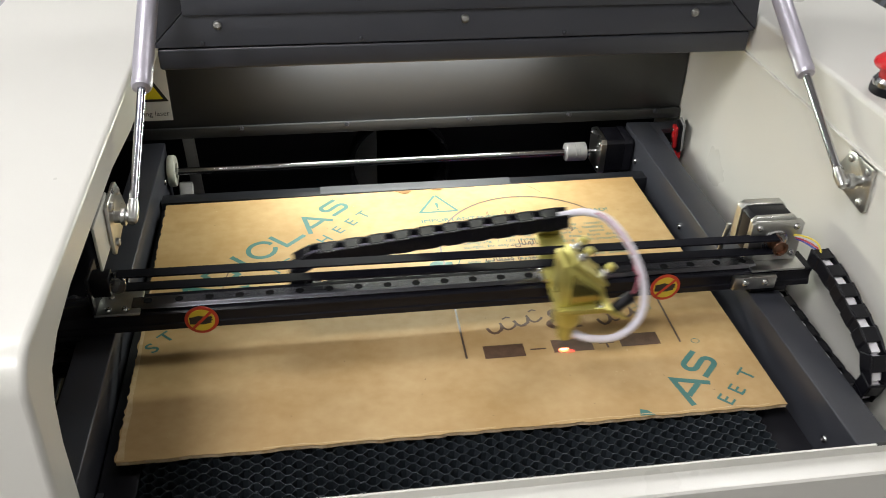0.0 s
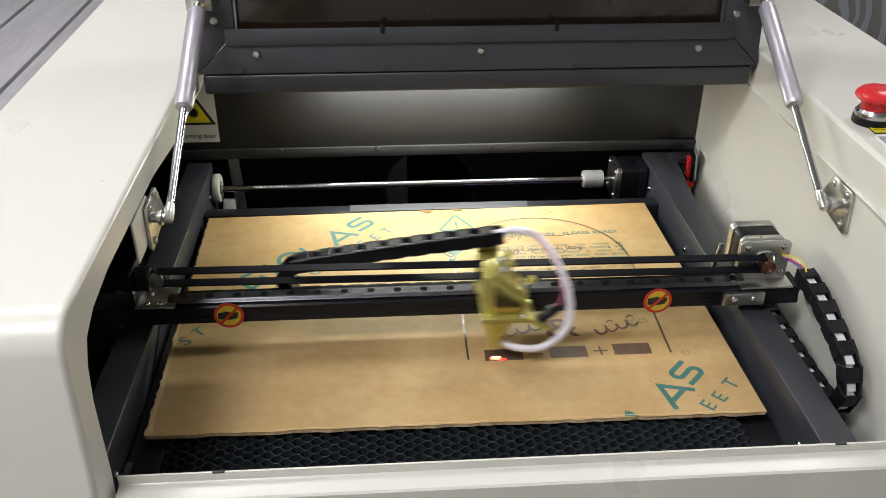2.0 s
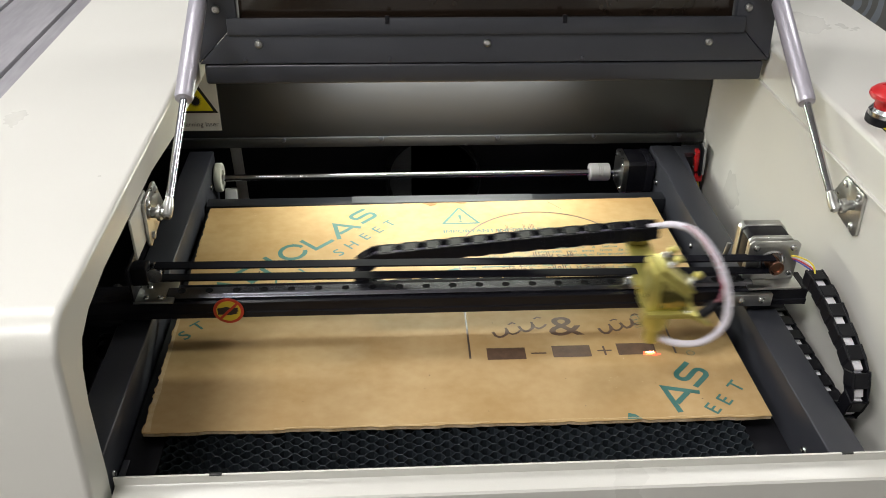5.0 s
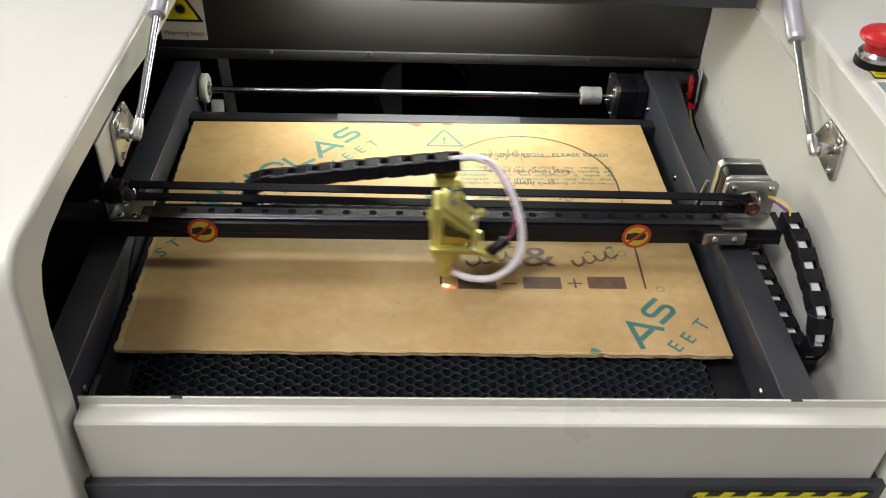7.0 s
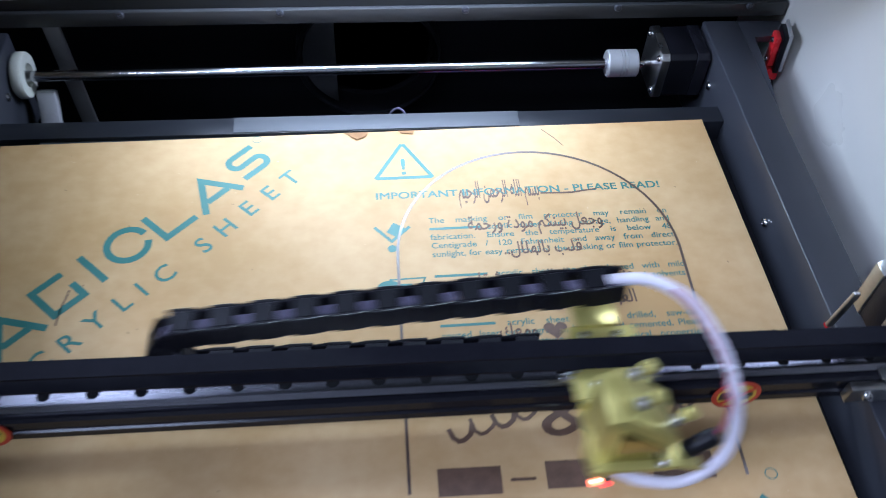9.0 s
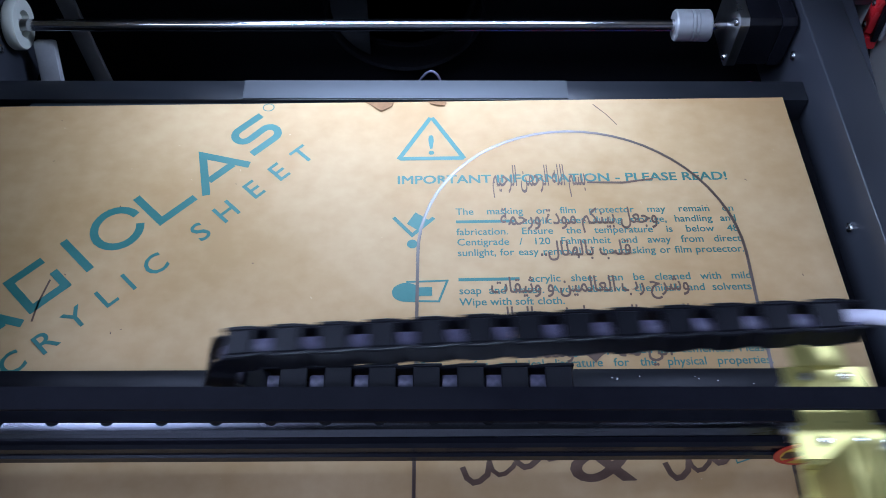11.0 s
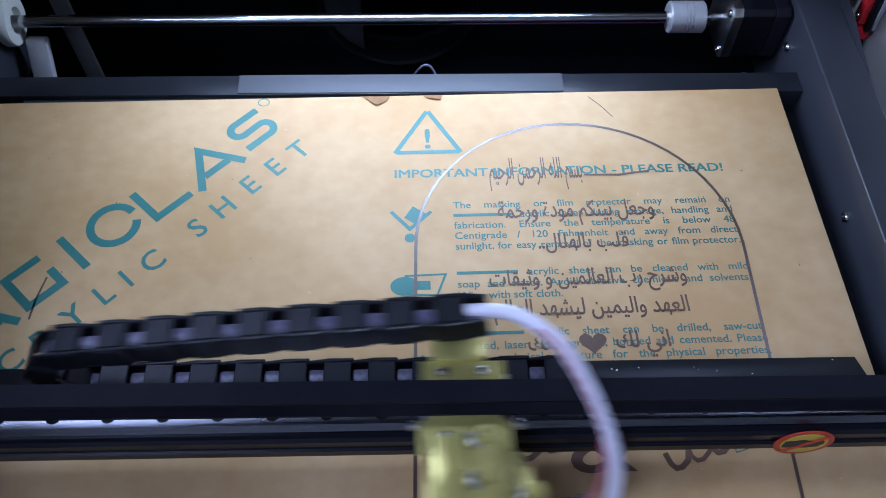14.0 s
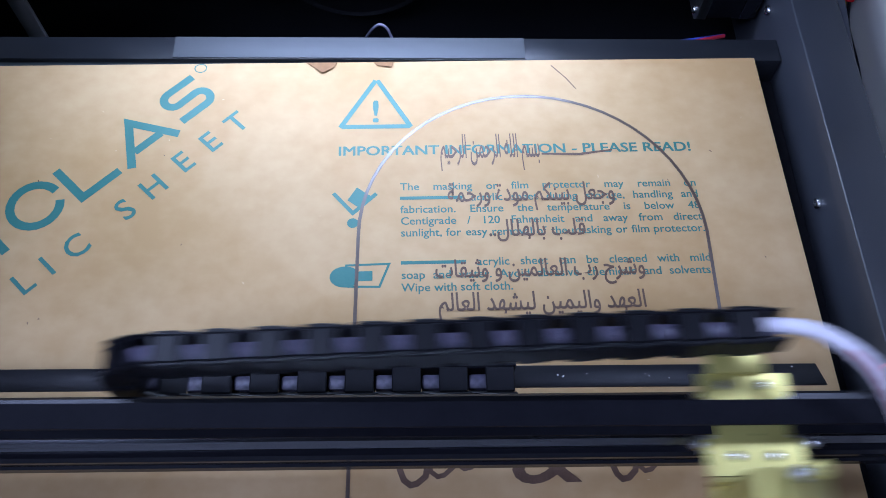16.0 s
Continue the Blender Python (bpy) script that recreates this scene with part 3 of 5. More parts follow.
def bed():
    b = thing("bed_frame", "black bed frame with an angle bar behind the sheet", "bed frame")
    part("rear_bar", box(-0.2595, 0.2650, 0.1545, 0.1710, 0.770, 0.7975, 0.0003), BARBLACK, b)
    # thin added strip: the bright reflection along the bar's middle, as colour
    part("bare_strip", box(-0.096, 0.111, 0.1550, 0.1706, 0.7976, 0.7984, 0.0002), BAR_SHEEN, b, "pale grey strip painted as work light reflected in the bar")
    # near-black tray paints the shade at the bottom of the cells
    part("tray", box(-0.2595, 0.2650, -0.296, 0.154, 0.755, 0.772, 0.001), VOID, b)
    part("front_bar", box(-0.2595, 0.2650, -0.296, -0.262, 0.772, 0.789, 0.0015), BLACK, b)
    part("side_bar", box(-0.2595, -0.232, -0.2615, 0.154, 0.7725, 0.7905, 0.0015), BLACK, b)
    part("side_bar", box(0.236, 0.2650, -0.2615, 0.154, 0.7725, 0.7800, 0.0015), VOID, b)
    part("loose_foil", box(-0.2590, -0.2540, -0.258, -0.222, 0.7908, 0.7925, 0.0006), DARK, b)
    # honeycomb in stretched rows: wavy strips glued at their crests
    hc = thing("honeycomb_panel", "aluminium honeycomb cutting bed under the sheet", "honeycomb", kind="stuff")
    verts, faces = [], []
    cw, ch = 0.0147, 0.0086
    y = -0.258
    n = int(0.46 / cw * 4)
    for r in range(int(0.13 / (ch / 2))):
        base = len(verts)
        for i in range(n + 1):
            x = -0.230 + i * cw / 4
            ph = (i + (2 if r % 2 else 0)) % 4
            off = (0.0, 1.0, 1.0, 0.0)[ph]
            jig = 0.0006 * noise.noise(Vector((x * 60, r * 3.1, 0)))
            yy = y + r * ch / 2 + off * ch / 2 * 0.92 + jig
            for k, zz in enumerate((0.7945 + 0.0005 * noise.noise(Vector((x * 40, r, 5))), 0.7745)):
                for dy in (-0.00022, 0.00022):
                    verts.append((x + jig, yy + dy, zz))
        for i in range(n):
            a, b2 = base + i * 4, base + i * 4 + 4
            faces += [(a, b2, b2 + 1, a + 1), (a, a + 2, b2 + 2, b2), (a + 1, b2 + 1, b2 + 3, a + 3)]
    me = bpy.data.meshes.new("cells")
    me.from_pydata(verts, [], faces)
    me.materials.append(HONEY)
    me.materials.append(HONEYEDGE)
    for k, poly in enumerate(me.polygons):
        poly.material_index = 1 if k % 3 == 0 else 0
    ob = new("cells", me)
    ob.parent = hc
    part("support", box(-0.230, 0.234, -0.125, 0.155, 0.7735, 0.7945, 0), HONEY, hc)


bed()


# ---- acrylic sheet in its printed kraft masking ----
TURN_SHEET = 1.0


def sheet():
    s = thing("acrylic_sheet", "acrylic sheet in brown kraft masking with teal print and fresh engraving", "sheet", at=(0, 0, ZS), turn=TURN_SHEET)
    edge = []
    rnd = random.Random(4)
    fl, fr, br, bl = (-0.252, -0.198), (0.249, -0.209), (0.250, 0.150), (-0.250, 0.150)

    def ragged(a, b2, n, amp):
        for i in range(n):
            t = i / n
            px, py = a[0] + (b2[0] - a[0]) * t, a[1] + (b2[1] - a[1]) * t
            k = amp * rnd.uniform(-1, 1) if i else 0
            nx, ny = -(b2[1] - a[1]), b2[0] - a[0]
            l = math.hypot(nx, ny)
            edge.append((px + nx / l * k, py + ny / l * k))
    ragged(fl, fr, 70, 0.0008)
    ragged(fr, br, 10, 0.0001)
    ragged(br, bl, 12, 0.0001)
    ragged(bl, fl, 90, 0.0009)
    part("acrylic", prism([(x * 0.998, y * 0.998) for x, y in edge], -0.0038, -0.0004, "z"), KRAFT_EDGE, s, "acrylic edge with torn paper", False)
    part("masking", prism(edge, -0.0004, 0.0, "z"), KRAFT, s, "brown kraft masking paper", False)
    z = 0.00012
    # torn flakes at the rear edge
    for x, w in ((-0.006, 0.009), (0.030, 0.006)):
        bm = bmesh.new()
        v = [bm.verts.new(p) for p in ((x - w, 0.1497, 0.0002), (x + w, 0.1495, 0.0003), (x + w * 0.8, 0.1455, 0.0006), (x + w * 0.1, 0.1415 if w > 0.008 else 0.146, 0.0010), (x - w * 0.6, 0.147, 0.0004))]
        bm.faces.new(v)
        r = bmesh.ops.extrude_face_region(bm, geom=bm.faces[:])
        for e in r["geom"]:
            if isinstance(e, bmesh.types.BMVert):
                e.co.z += 0.0003
        part("torn_flake", bm, FLAKE, s, "curled torn flake of paper")

    def stroke(name, pts, w, material, dz=0.0):
        """A flat inked or burnt line of a given width."""
        bm = bmesh.new()
        pts = [Vector((px, py, 0)) for px, py in pts]
        prev = None
        for i, p in enumerate(pts):  # mitred joints
            d1 = (p - pts[i - 1]).normalized() if i else (pts[1] - p).normalized()
            d2 = (pts[i + 1] - p).normalized() if i + 1 < len(pts) else d1
            d = (d1 + d2).normalized()
            n2 = Vector((-d.y, d.x, 0)) * w / 2 / max(0.5, d.dot(d1))
            cur = (bm.verts.new((p.x + n2.x, p.y + n2.y, z + dz)), bm.verts.new((p.x - n2.x, p.y - n2.y, z + dz)))
            if prev:
                bm.faces.new((prev[0], prev[1], cur[1], cur[0]))
            prev = cur
        return part(name, bm, material, s, smooth=False)

    def shape(name, poly, material, dz=0.0):
        bm = bmesh.new()
        bm.faces.new([bm.verts.new((px, py, z + dz)) for px, py in poly])
        return part(name, bm, material, s, smooth=False)

    # cut outline of the arch
    arch = [(0.0125, -0.124), (0.0165, 0.033)]
    for k in range(1, 30):
        a = math.pi * (1 - k / 30)
        arch.append((0.1085 + 0.092 * math.cos(a), 0.033 + 0.0905 * math.sin(a)))
    arch += [(0.2005, 0.033), (0.1945, -0.127)]
    stroke("cut_outline", arch, 0.0018, CUT, 0.0001)
    # engraved bars and signs
    for x in (0.0275, 0.0855, 0.1435):
        shape("burnt_bar", [(x, -0.1265), (x + 0.034, -0.1272), (x + 0.0345, -0.1115), (x + 0.0005, -0.1108)], BURN, 0.0001)
    shape("burnt_sign", [(0.0665, -0.1208), (0.0800, -0.1211), (0.0800, -0.1193), (0.0665, -0.1190)], BURN, 0.0001)
    shape("burnt_sign", [(0.1255, -0.1205), (0.1385, -0.1208), (0.1385, -0.1190), (0.1255, -0.1187)], BURN, 0.0001)
    shape("burnt_sign", [(0.1311, -0.1262), (0.1329, -0.1262), (0.1329, -0.1135), (0.1311, -0.1135)], BURN, 0.00016)
    # two names as plain strokes, and the ampersand between them
    for x0, x1 in ((0.0375, 0.0870), (0.1350, 0.1780)):
        n = 4
        for k in range(n):
            xa, xb = x0 + (x1 - x0) * k / n, x0 + (x1 - x0) * (k + 0.8) / n
            yy = -0.089 + 0.0035 * k
            mid = (xa + xb) / 2
            stroke("burnt_bar", [(xa - 0.001, yy + 0.001 + 0.002 * (k % 2)), (xa + 0.001, yy - 0.0045), (mid - 0.001, yy - 0.0068), (mid + 0.002, yy - 0.0062), (xb + 0.001, yy - 0.0030), (xb + 0.0022, yy + 0.0030 - 0.004 * (k % 2))], 0.0028 - 0.0006 * (k % 2), BURN, 0.0001 + 0.00003 * k)
            if k % 2:
                stroke("burnt_bar", [(mid - 0.003, yy + 0.0075), (mid + 0.001, yy + 0.0100), (mid + 0.004, yy + 0.0085)], 0.0016, BURN, 0.0001 + 0.00003 * k)
    written("engraved_sign", "&", 0.040, BURN, s, pose(0.0865, -0.0965, z + 0.0001), "LEFT", 0.0315, heavy=0.0004)
    # printed triangle and pictograms
    stroke("warning_triangle", [(0.0065, 0.1035), (0.0448, 0.1035)], 0.0028, INK)
    stroke("warning_triangle", [(0.0058, 0.1030), (0.0255, 0.1362)], 0.0028, INK, 0.00003)
    stroke("warning_triangle", [(0.0452, 0.1030), (0.0264, 0.1362)], 0.0028, INK, 0.00006)
    written("warning_sign", "!", 0.0215, INK, s, pose(0.0222, 0.1065, z), heavy=0.0008)
    stroke("pictogram_line", [(0.003, 0.060), (0.0135, 0.0475), (0.026, 0.0595)], 0.0022, INK)
    shape("pictogram_tile", [(0.0155, 0.0635), (0.0235, 0.0575), (0.0170, 0.0505), (0.0105, 0.0555)], INK, 0.00006)
    shape("pictogram_dot", [(0.0135 + 0.003 * math.cos(a * 0.5), 0.0415 + 0.003 * math.sin(a * 0.5)) for a in range(13)], INK)
    shape("pictogram_palm", [(0.010 + 0.0078 * math.cos(a * 0.25), 0.010 + 0.006 * math.sin(a * 0.25)) for a in range(25)], INK)
    stroke("pictogram_cloth", [(0.010, 0.0165), (0.0325, 0.0170), (0.0275, 0.004), (0.011, 0.0045)], 0.0012, INK, 0.00003)
    shape("pictogram_fingers", [(0.017, 0.013), (0.024, 0.013), (0.024, 0.0075), (0.017, 0.0075)], INK, 0.00006)
    for k, (cx, cy) in enumerate(((0.0185, -0.0355), (0.0255, -0.0375), (0.0115, -0.0375))):
        shape("pictogram_leaf", [(cx, cy + 0.004), (cx + 0.005, cy), (cx, cy - 0.003), (cx - 0.005, cy)], INK, 0.00004 * k)
    # recycling marks
    for k in range(3):
        cx, cy = 0.168 + 0.011 * (k % 2), -0.072 - 0.011 * (k // 2) - 0.004 * (k % 2)
        stroke("recycling_mark", [(cx, cy), (cx + 0.006, cy + 0.002), (cx + 0.0075, cy - 0.004), (cx + 0.001, cy - 0.006), (cx, cy)], 0.0006, INK, 0.00003 * k)
    # slits and creases in the paper
    stroke("slit", [(-0.183, 0.022), (-0.186, 0.008), (-0.187, -0.004)], 0.0011, BURN)
    stroke("crease", [(0.128, 0.146), (0.1355, 0.137), (0.141, 0.1285)], 0.0006, BURN)
    for x, y in ((-0.075, 0.030), (-0.20, 0.105), (-0.14, -0.01), (0.02, -0.19), (-0.03, -0.16), (0.165, -0.165), (-0.13, -0.17), (0.09, -0.155)):
        shape("speck", [(x, y), (x + 0.0011, y + 0.0002), (x + 0.0007, y + 0.0009)], BURN)
    # pale scuffs, and the peeled strip along the worn side
    for k in range(46):
        x, y = rnd.uniform(-0.23, 0.235), rnd.uniform(-0.19, 0.14)
        w, a = rnd.uniform(0.0004, 0.0012), rnd.uniform(0, 3.1)
        c, sn = math.cos(a) * w, math.sin(a) * w
        shape("scuff", [(x - c, y - sn), (x + sn * 0.4, y - c * 0.4), (x + c, y + sn), (x - sn * 0.3, y + c * 0.3)], PALE if k % 3 else BURN, 0.00002)
    for cx, cy in ((0.128, -0.1560), (0.131, -0.1580), (0.126, -0.1595), (0.134, -0.1555)):
        shape("scuff", [(cx, cy), (cx + 0.0018, cy + 0.0003), (cx + 0.0011, cy + 0.0012)], PALE, 0.00002)
    strip, n = [], 16
    for i in range(n + 1):
        t = i / n
        strip.append((-0.2512 + 0.0012 * t, -0.197 + 0.20 * t))
    for i in range(n, -1, -1):
        t = i / n
        strip.append((-0.2462 - 0.0028 * t + 0.0009 * rnd.uniform(-1, 1), -0.197 + 0.20 * t))
    shape("peeled_strip", strip, PALE, 0.00003)
    for x0, x1, y0, y1 in ((-0.150, 0.02, -0.1985, -0.2020), (0.06, 0.235, -0.2028, -0.2068)):
        pts = [(x0 + (x1 - x0) * i / 18, y0 + (y1 - y0) * i / 18 + 0.0009 * rnd.uniform(-1, 1)) for i in range(19)]
        stroke("worn_line", pts, 0.0007, PALE, 0.00003)
    printed_text(s, z)
    brand_shapes(s, z, stroke, shape)
    return s


def printed_text(s, z):
    written("print", "IMPORTANT INFORMATION - PLEASE READ!", 0.0086, INK, s, pose(0.0045, 0.0842, z), "LEFT", 0.1955, heavy=0.00035)
    bar_w = 0.0335

    def line(words, y, x0=0.0385, x1=0.1995):
        """One justified line; None stands for the maker's name, a plain bar."""
        size = 0.0066
        made = []
        for w in words:
            if w is None:
                made.append((None, bar_w))
            else:
                me = lettering(w, size, heavy=0.00014)
                xs = [v.co.x for v in me.vertices]
                made.append((me, max(xs)))
        total = sum(w for _, w in made)
        gap = (x1 - x0 - total) / max(1, len(made) - 1) if x1 else 0.0022
        if gap < 0.0012 or not x1:
            gap = 0.0019
        x = x0
        for me, w in made:
            if me is None:
                bm = bmesh.new()
                bm.faces.new([bm.verts.new((x + a * w, y + b2, z)) for a, b2 in ((0, 0.0012), (1, 0.0012), (1, 0.0032), (0, 0.0032))])
                part("name_bar", bm, INK, s, smooth=False)
            else:
                me.materials.append(INK)
                ob = new("print", me)
                ob.parent = s
                ob.matrix_basis = pose(x, y, z)
            x += w + gap
    line("The masking or film protector may remain on".split(), 0.0612)
    line([None] + "acrylic sheet during storage, handling and".split(), 0.0541)
    line("fabrication. Ensure the temperature is below 48".split(), 0.0470)
    line("Centigrade / 120 Fahrenheit and away from direct".split(), 0.0399)
    line("sunlight, for easy removal of the masking or film protector.".split(), 0.0328)
    line([None] + "acrylic sheet can be cleaned with mild".split(), 0.0152)
    line("soap and water. Avoid abrasive chemicals and solvents.".split(), 0.0081)
    line("Wipe with soft cloth.".split(), 0.0010, x1=None)
    line([None] + "acrylic sheet can be drilled, saw-cut,".split(), -0.0222)
    line("routed, laser cut, engraved, bonded and cemented. Please".split(), -0.0293)
    line("refer technical literature for the physical properties.".split(), -0.0364)
    # diagonal product words
    for ch, x, y in (("A", -0.2035, -0.0400), ("C", -0.1915, -0.0285), ("R", -0.1775, -0.0165), ("Y", -0.1645, -0.0025), ("L", -0.1510, 0.0100), ("I", -0.1405, 0.0195), ("C", -0.1280, 0.0305),
                     ("S", -0.1060, 0.0520), ("H", -0.0930, 0.0660), ("E", -0.0790, 0.0815), ("E", -0.0655, 0.0945), ("T", -0.0520, 0.1075),
                     ("E", 0.2035, -0.2020), ("E", 0.2165, -0.1885), ("T", 0.2320, -0.1725), ("S", -0.2400, -0.0770), ("T", -0.2300, -0.0640)):
        if y < -0.198:
            y = -0.198
        written("print", ch, 0.0185, INK, s, pose(x, y, z, 0, 0, 44.5) @ pose(0, -0.0063, 0), "CENTER", heavy=0.0004)
    # engraved lines of verse
    burnt = [("\u0628\u0633\u0645 \u0627\u0644\u0644\u0647 \u0627\u0644\u0631\u062d\u0645\u0646 \u0627\u0644\u0631\u062d\u064a\u0645", 0.0610, 0.1160, 0.0815, 0.022),
             ("\u0648\u062c\u0639\u0644 \u0628\u064a\u0646\u0643\u0645 \u0645\u0648\u062f\u0629 \u0648\u0631\u062d\u0645\u0629", 0.0640, 0.1540, 0.0535, 0.016),
             ("\u0642\u0644\u0628 \u0628\u0627\u0644\u0647\u0644\u0627\u0644..", 0.0850, 0.1360, 0.0320, 0.014),
             ("\u0648\u0634\u0631\u062d \u0631\u0628 \u0627\u0644\u0639\u0627\u0644\u0645\u064a\u0646 \u0648 \u0648\u062b\u064a\u0642\u0627\u062a", 0.0560, 0.1640, 0.0085, 0.014),
             ("\u0627\u0644\u0639\u0647\u062f \u0648\u0627\u0644\u064a\u0645\u064a\u0646 \u0644\u064a\u0634\u0647\u062f \u0627\u0644\u0639\u0627\u0644\u0645", 0.0570, 0.1620, -0.0103, 0.014),
             ("\u0627\u0646\u064a \u0644\u0643", 0.1195, 0.1480, -0.0308, 0.014), ("\u0648\u0645\u0639\u0643", 0.0735, 0.0965, -0.0308, 0.014)]
    for body, x0, x1, y, size in burnt:
        me = lettering(joined_arabic(body), size, heavy=0.00035)
        xs, ys = [v.co.x for v in me.vertices], [v.co.y for v in me.vertices]
        k = (x1 - x0) / (max(xs) - min(xs))
        for v in me.vertices:
            v.co.x = (v.co.x - min(xs)) * k
        me.materials.append(BURN)
        ob = new("engraved_line", me)
        ob.parent = s
        ob.matrix_basis = pose(x0, y, z + 0.00015)
    tail = bmesh.new()
    tail.faces.new([tail.verts.new((x, y, z + 0.0001)) for x, y in ((0.117, 0.0830), (0.138, 0.0822), (0.156, 0.0850), (0.157, 0.0862), (0.138, 0.0838), (0.117, 0.0842))])
    part("engraved_flourish", tail, BURN, s, smooth=False)
    heart = []
    for k in range(28):
        a = 2 * math.pi * k / 28
        heart.append((0.1075 + 0.0058 * math.sin(a) ** 3 * 1.25, -0.0272 + 0.00043 * (13 * math.cos(a) - 5 * math.cos(2 * a) - 2 * math.cos(3 * a) - math.cos(4 * a))))
    bm = bmesh.new()
    bm.faces.new([bm.verts.new((x, y, z + 0.0001)) for x, y in heart])
    part("engraved_heart", bm, BURN, s, smooth=False)


# letters that join on both sides: isolated, final, initial, medial; the rest: isolated, final
FORMS = {"\u0627": 0xFE8D, "\u0628": 0xFE8F, "\u0629": 0xFE93, "\u062a": 0xFE95, "\u062b": 0xFE99, "\u062c": 0xFE9D, "\u062d": 0xFEA1, "\u062f": 0xFEA9, "\u0631": 0xFEAD,
         "\u0633": 0xFEB1, "\u0634": 0xFEB5, "\u0639": 0xFEC9, "\u0642": 0xFED5, "\u0643": 0xFED9, "\u0644": 0xFEDD, "\u0645": 0xFEE1, "\u0646": 0xFEE5, "\u0647": 0xFEE9, "\u0648": 0xFEED, "\u064a": 0xFEF1}
ONE_SIDED = "\u0627\u0629\u062f\u0631\u0648"


def joined_arabic(body):
    out = []
    for i, ch in enumerate(body):
        if ch not in FORMS:
            out.append(ch)
            continue
        before = i > 0 and body[i - 1] in FORMS and body[i - 1] not in ONE_SIDED
        after = i + 1 < len(body) and body[i + 1] in FORMS and ch not in ONE_SIDED
        out.append(chr(FORMS[ch] + (3 if before and after else 2 if after else 1 if before else 0)))
    return "".join(reversed(out))


def brand_shapes(s, z, stroke, shape):
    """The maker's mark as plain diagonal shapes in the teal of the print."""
    def put(cx, cy, strokes, w, k=1.0, lim=None):
        c, sn = math.cos(radians(44.5)), math.sin(radians(44.5))
        for i, pts in enumerate(strokes):
            stroke("mark_shape", [(cx + (u * c - v * sn) * k, cy + (u * sn + v * c) * k) for u, v in pts], w, INK, 0.00002 * i)
    tri = [[(-0.016, -0.013), (0.001, 0.0125), (0.016, -0.013)], [(-0.0085, -0.0055), (0.0095, -0.0055)]]
    ring = [[(0.013 * math.cos(radians(a)), 0.0125 * math.sin(radians(a))) for a in range(0, 345, 15)]]
    bend = [(-0.0060 - 0.0052 * math.sin(radians(a)), 0.0050 + 0.0052 * math.cos(radians(a))) for a in range(0, 181, 20)]
    wave = [[(0.012, 0.0102)] + bend + [(-u, -v) for u, v in reversed(bend)] + [(-0.012, -0.0102)]]
    corner = [[(-0.011, 0.013), (-0.011, -0.011), (0.013, -0.011)]]
    bar = [[(0, -0.0135), (0, 0.0135)]]
    block = [[(0.010, 0.0115), (-0.011, 0.0115), (-0.011, -0.0115), (0.010, -0.0115), (0.010, 0.001)]]
    for cx, cy, what in ((-0.081, 0.1245, wave), (-0.1035, 0.0985, tri), (-0.1290, 0.0755, corner), (-0.1530, 0.0555, ring), (-0.1720, 0.0375, bar), (-0.1890, 0.0195, block), (-0.2120, -0.0070, tri),
                         (0.199, -0.1555, wave), (0.1785, -0.1800, tri)):
        put(cx, cy, what, 0.0047)
    shape("mark_shape", [(0.131, -0.2055), (0.143, -0.2058), (0.1385, -0.2005), (0.133, -0.1985)], INK)
    for cx, cy in ((-0.0755, 0.1465), (0.2075, -0.1275)):
        stroke("mark_ring", [(cx + 0.0034 * math.cos(a * 0.4488), cy + 0.0030 * math.sin(a * 0.4488)) for a in range(15)], 0.0006, INK)


sheet()


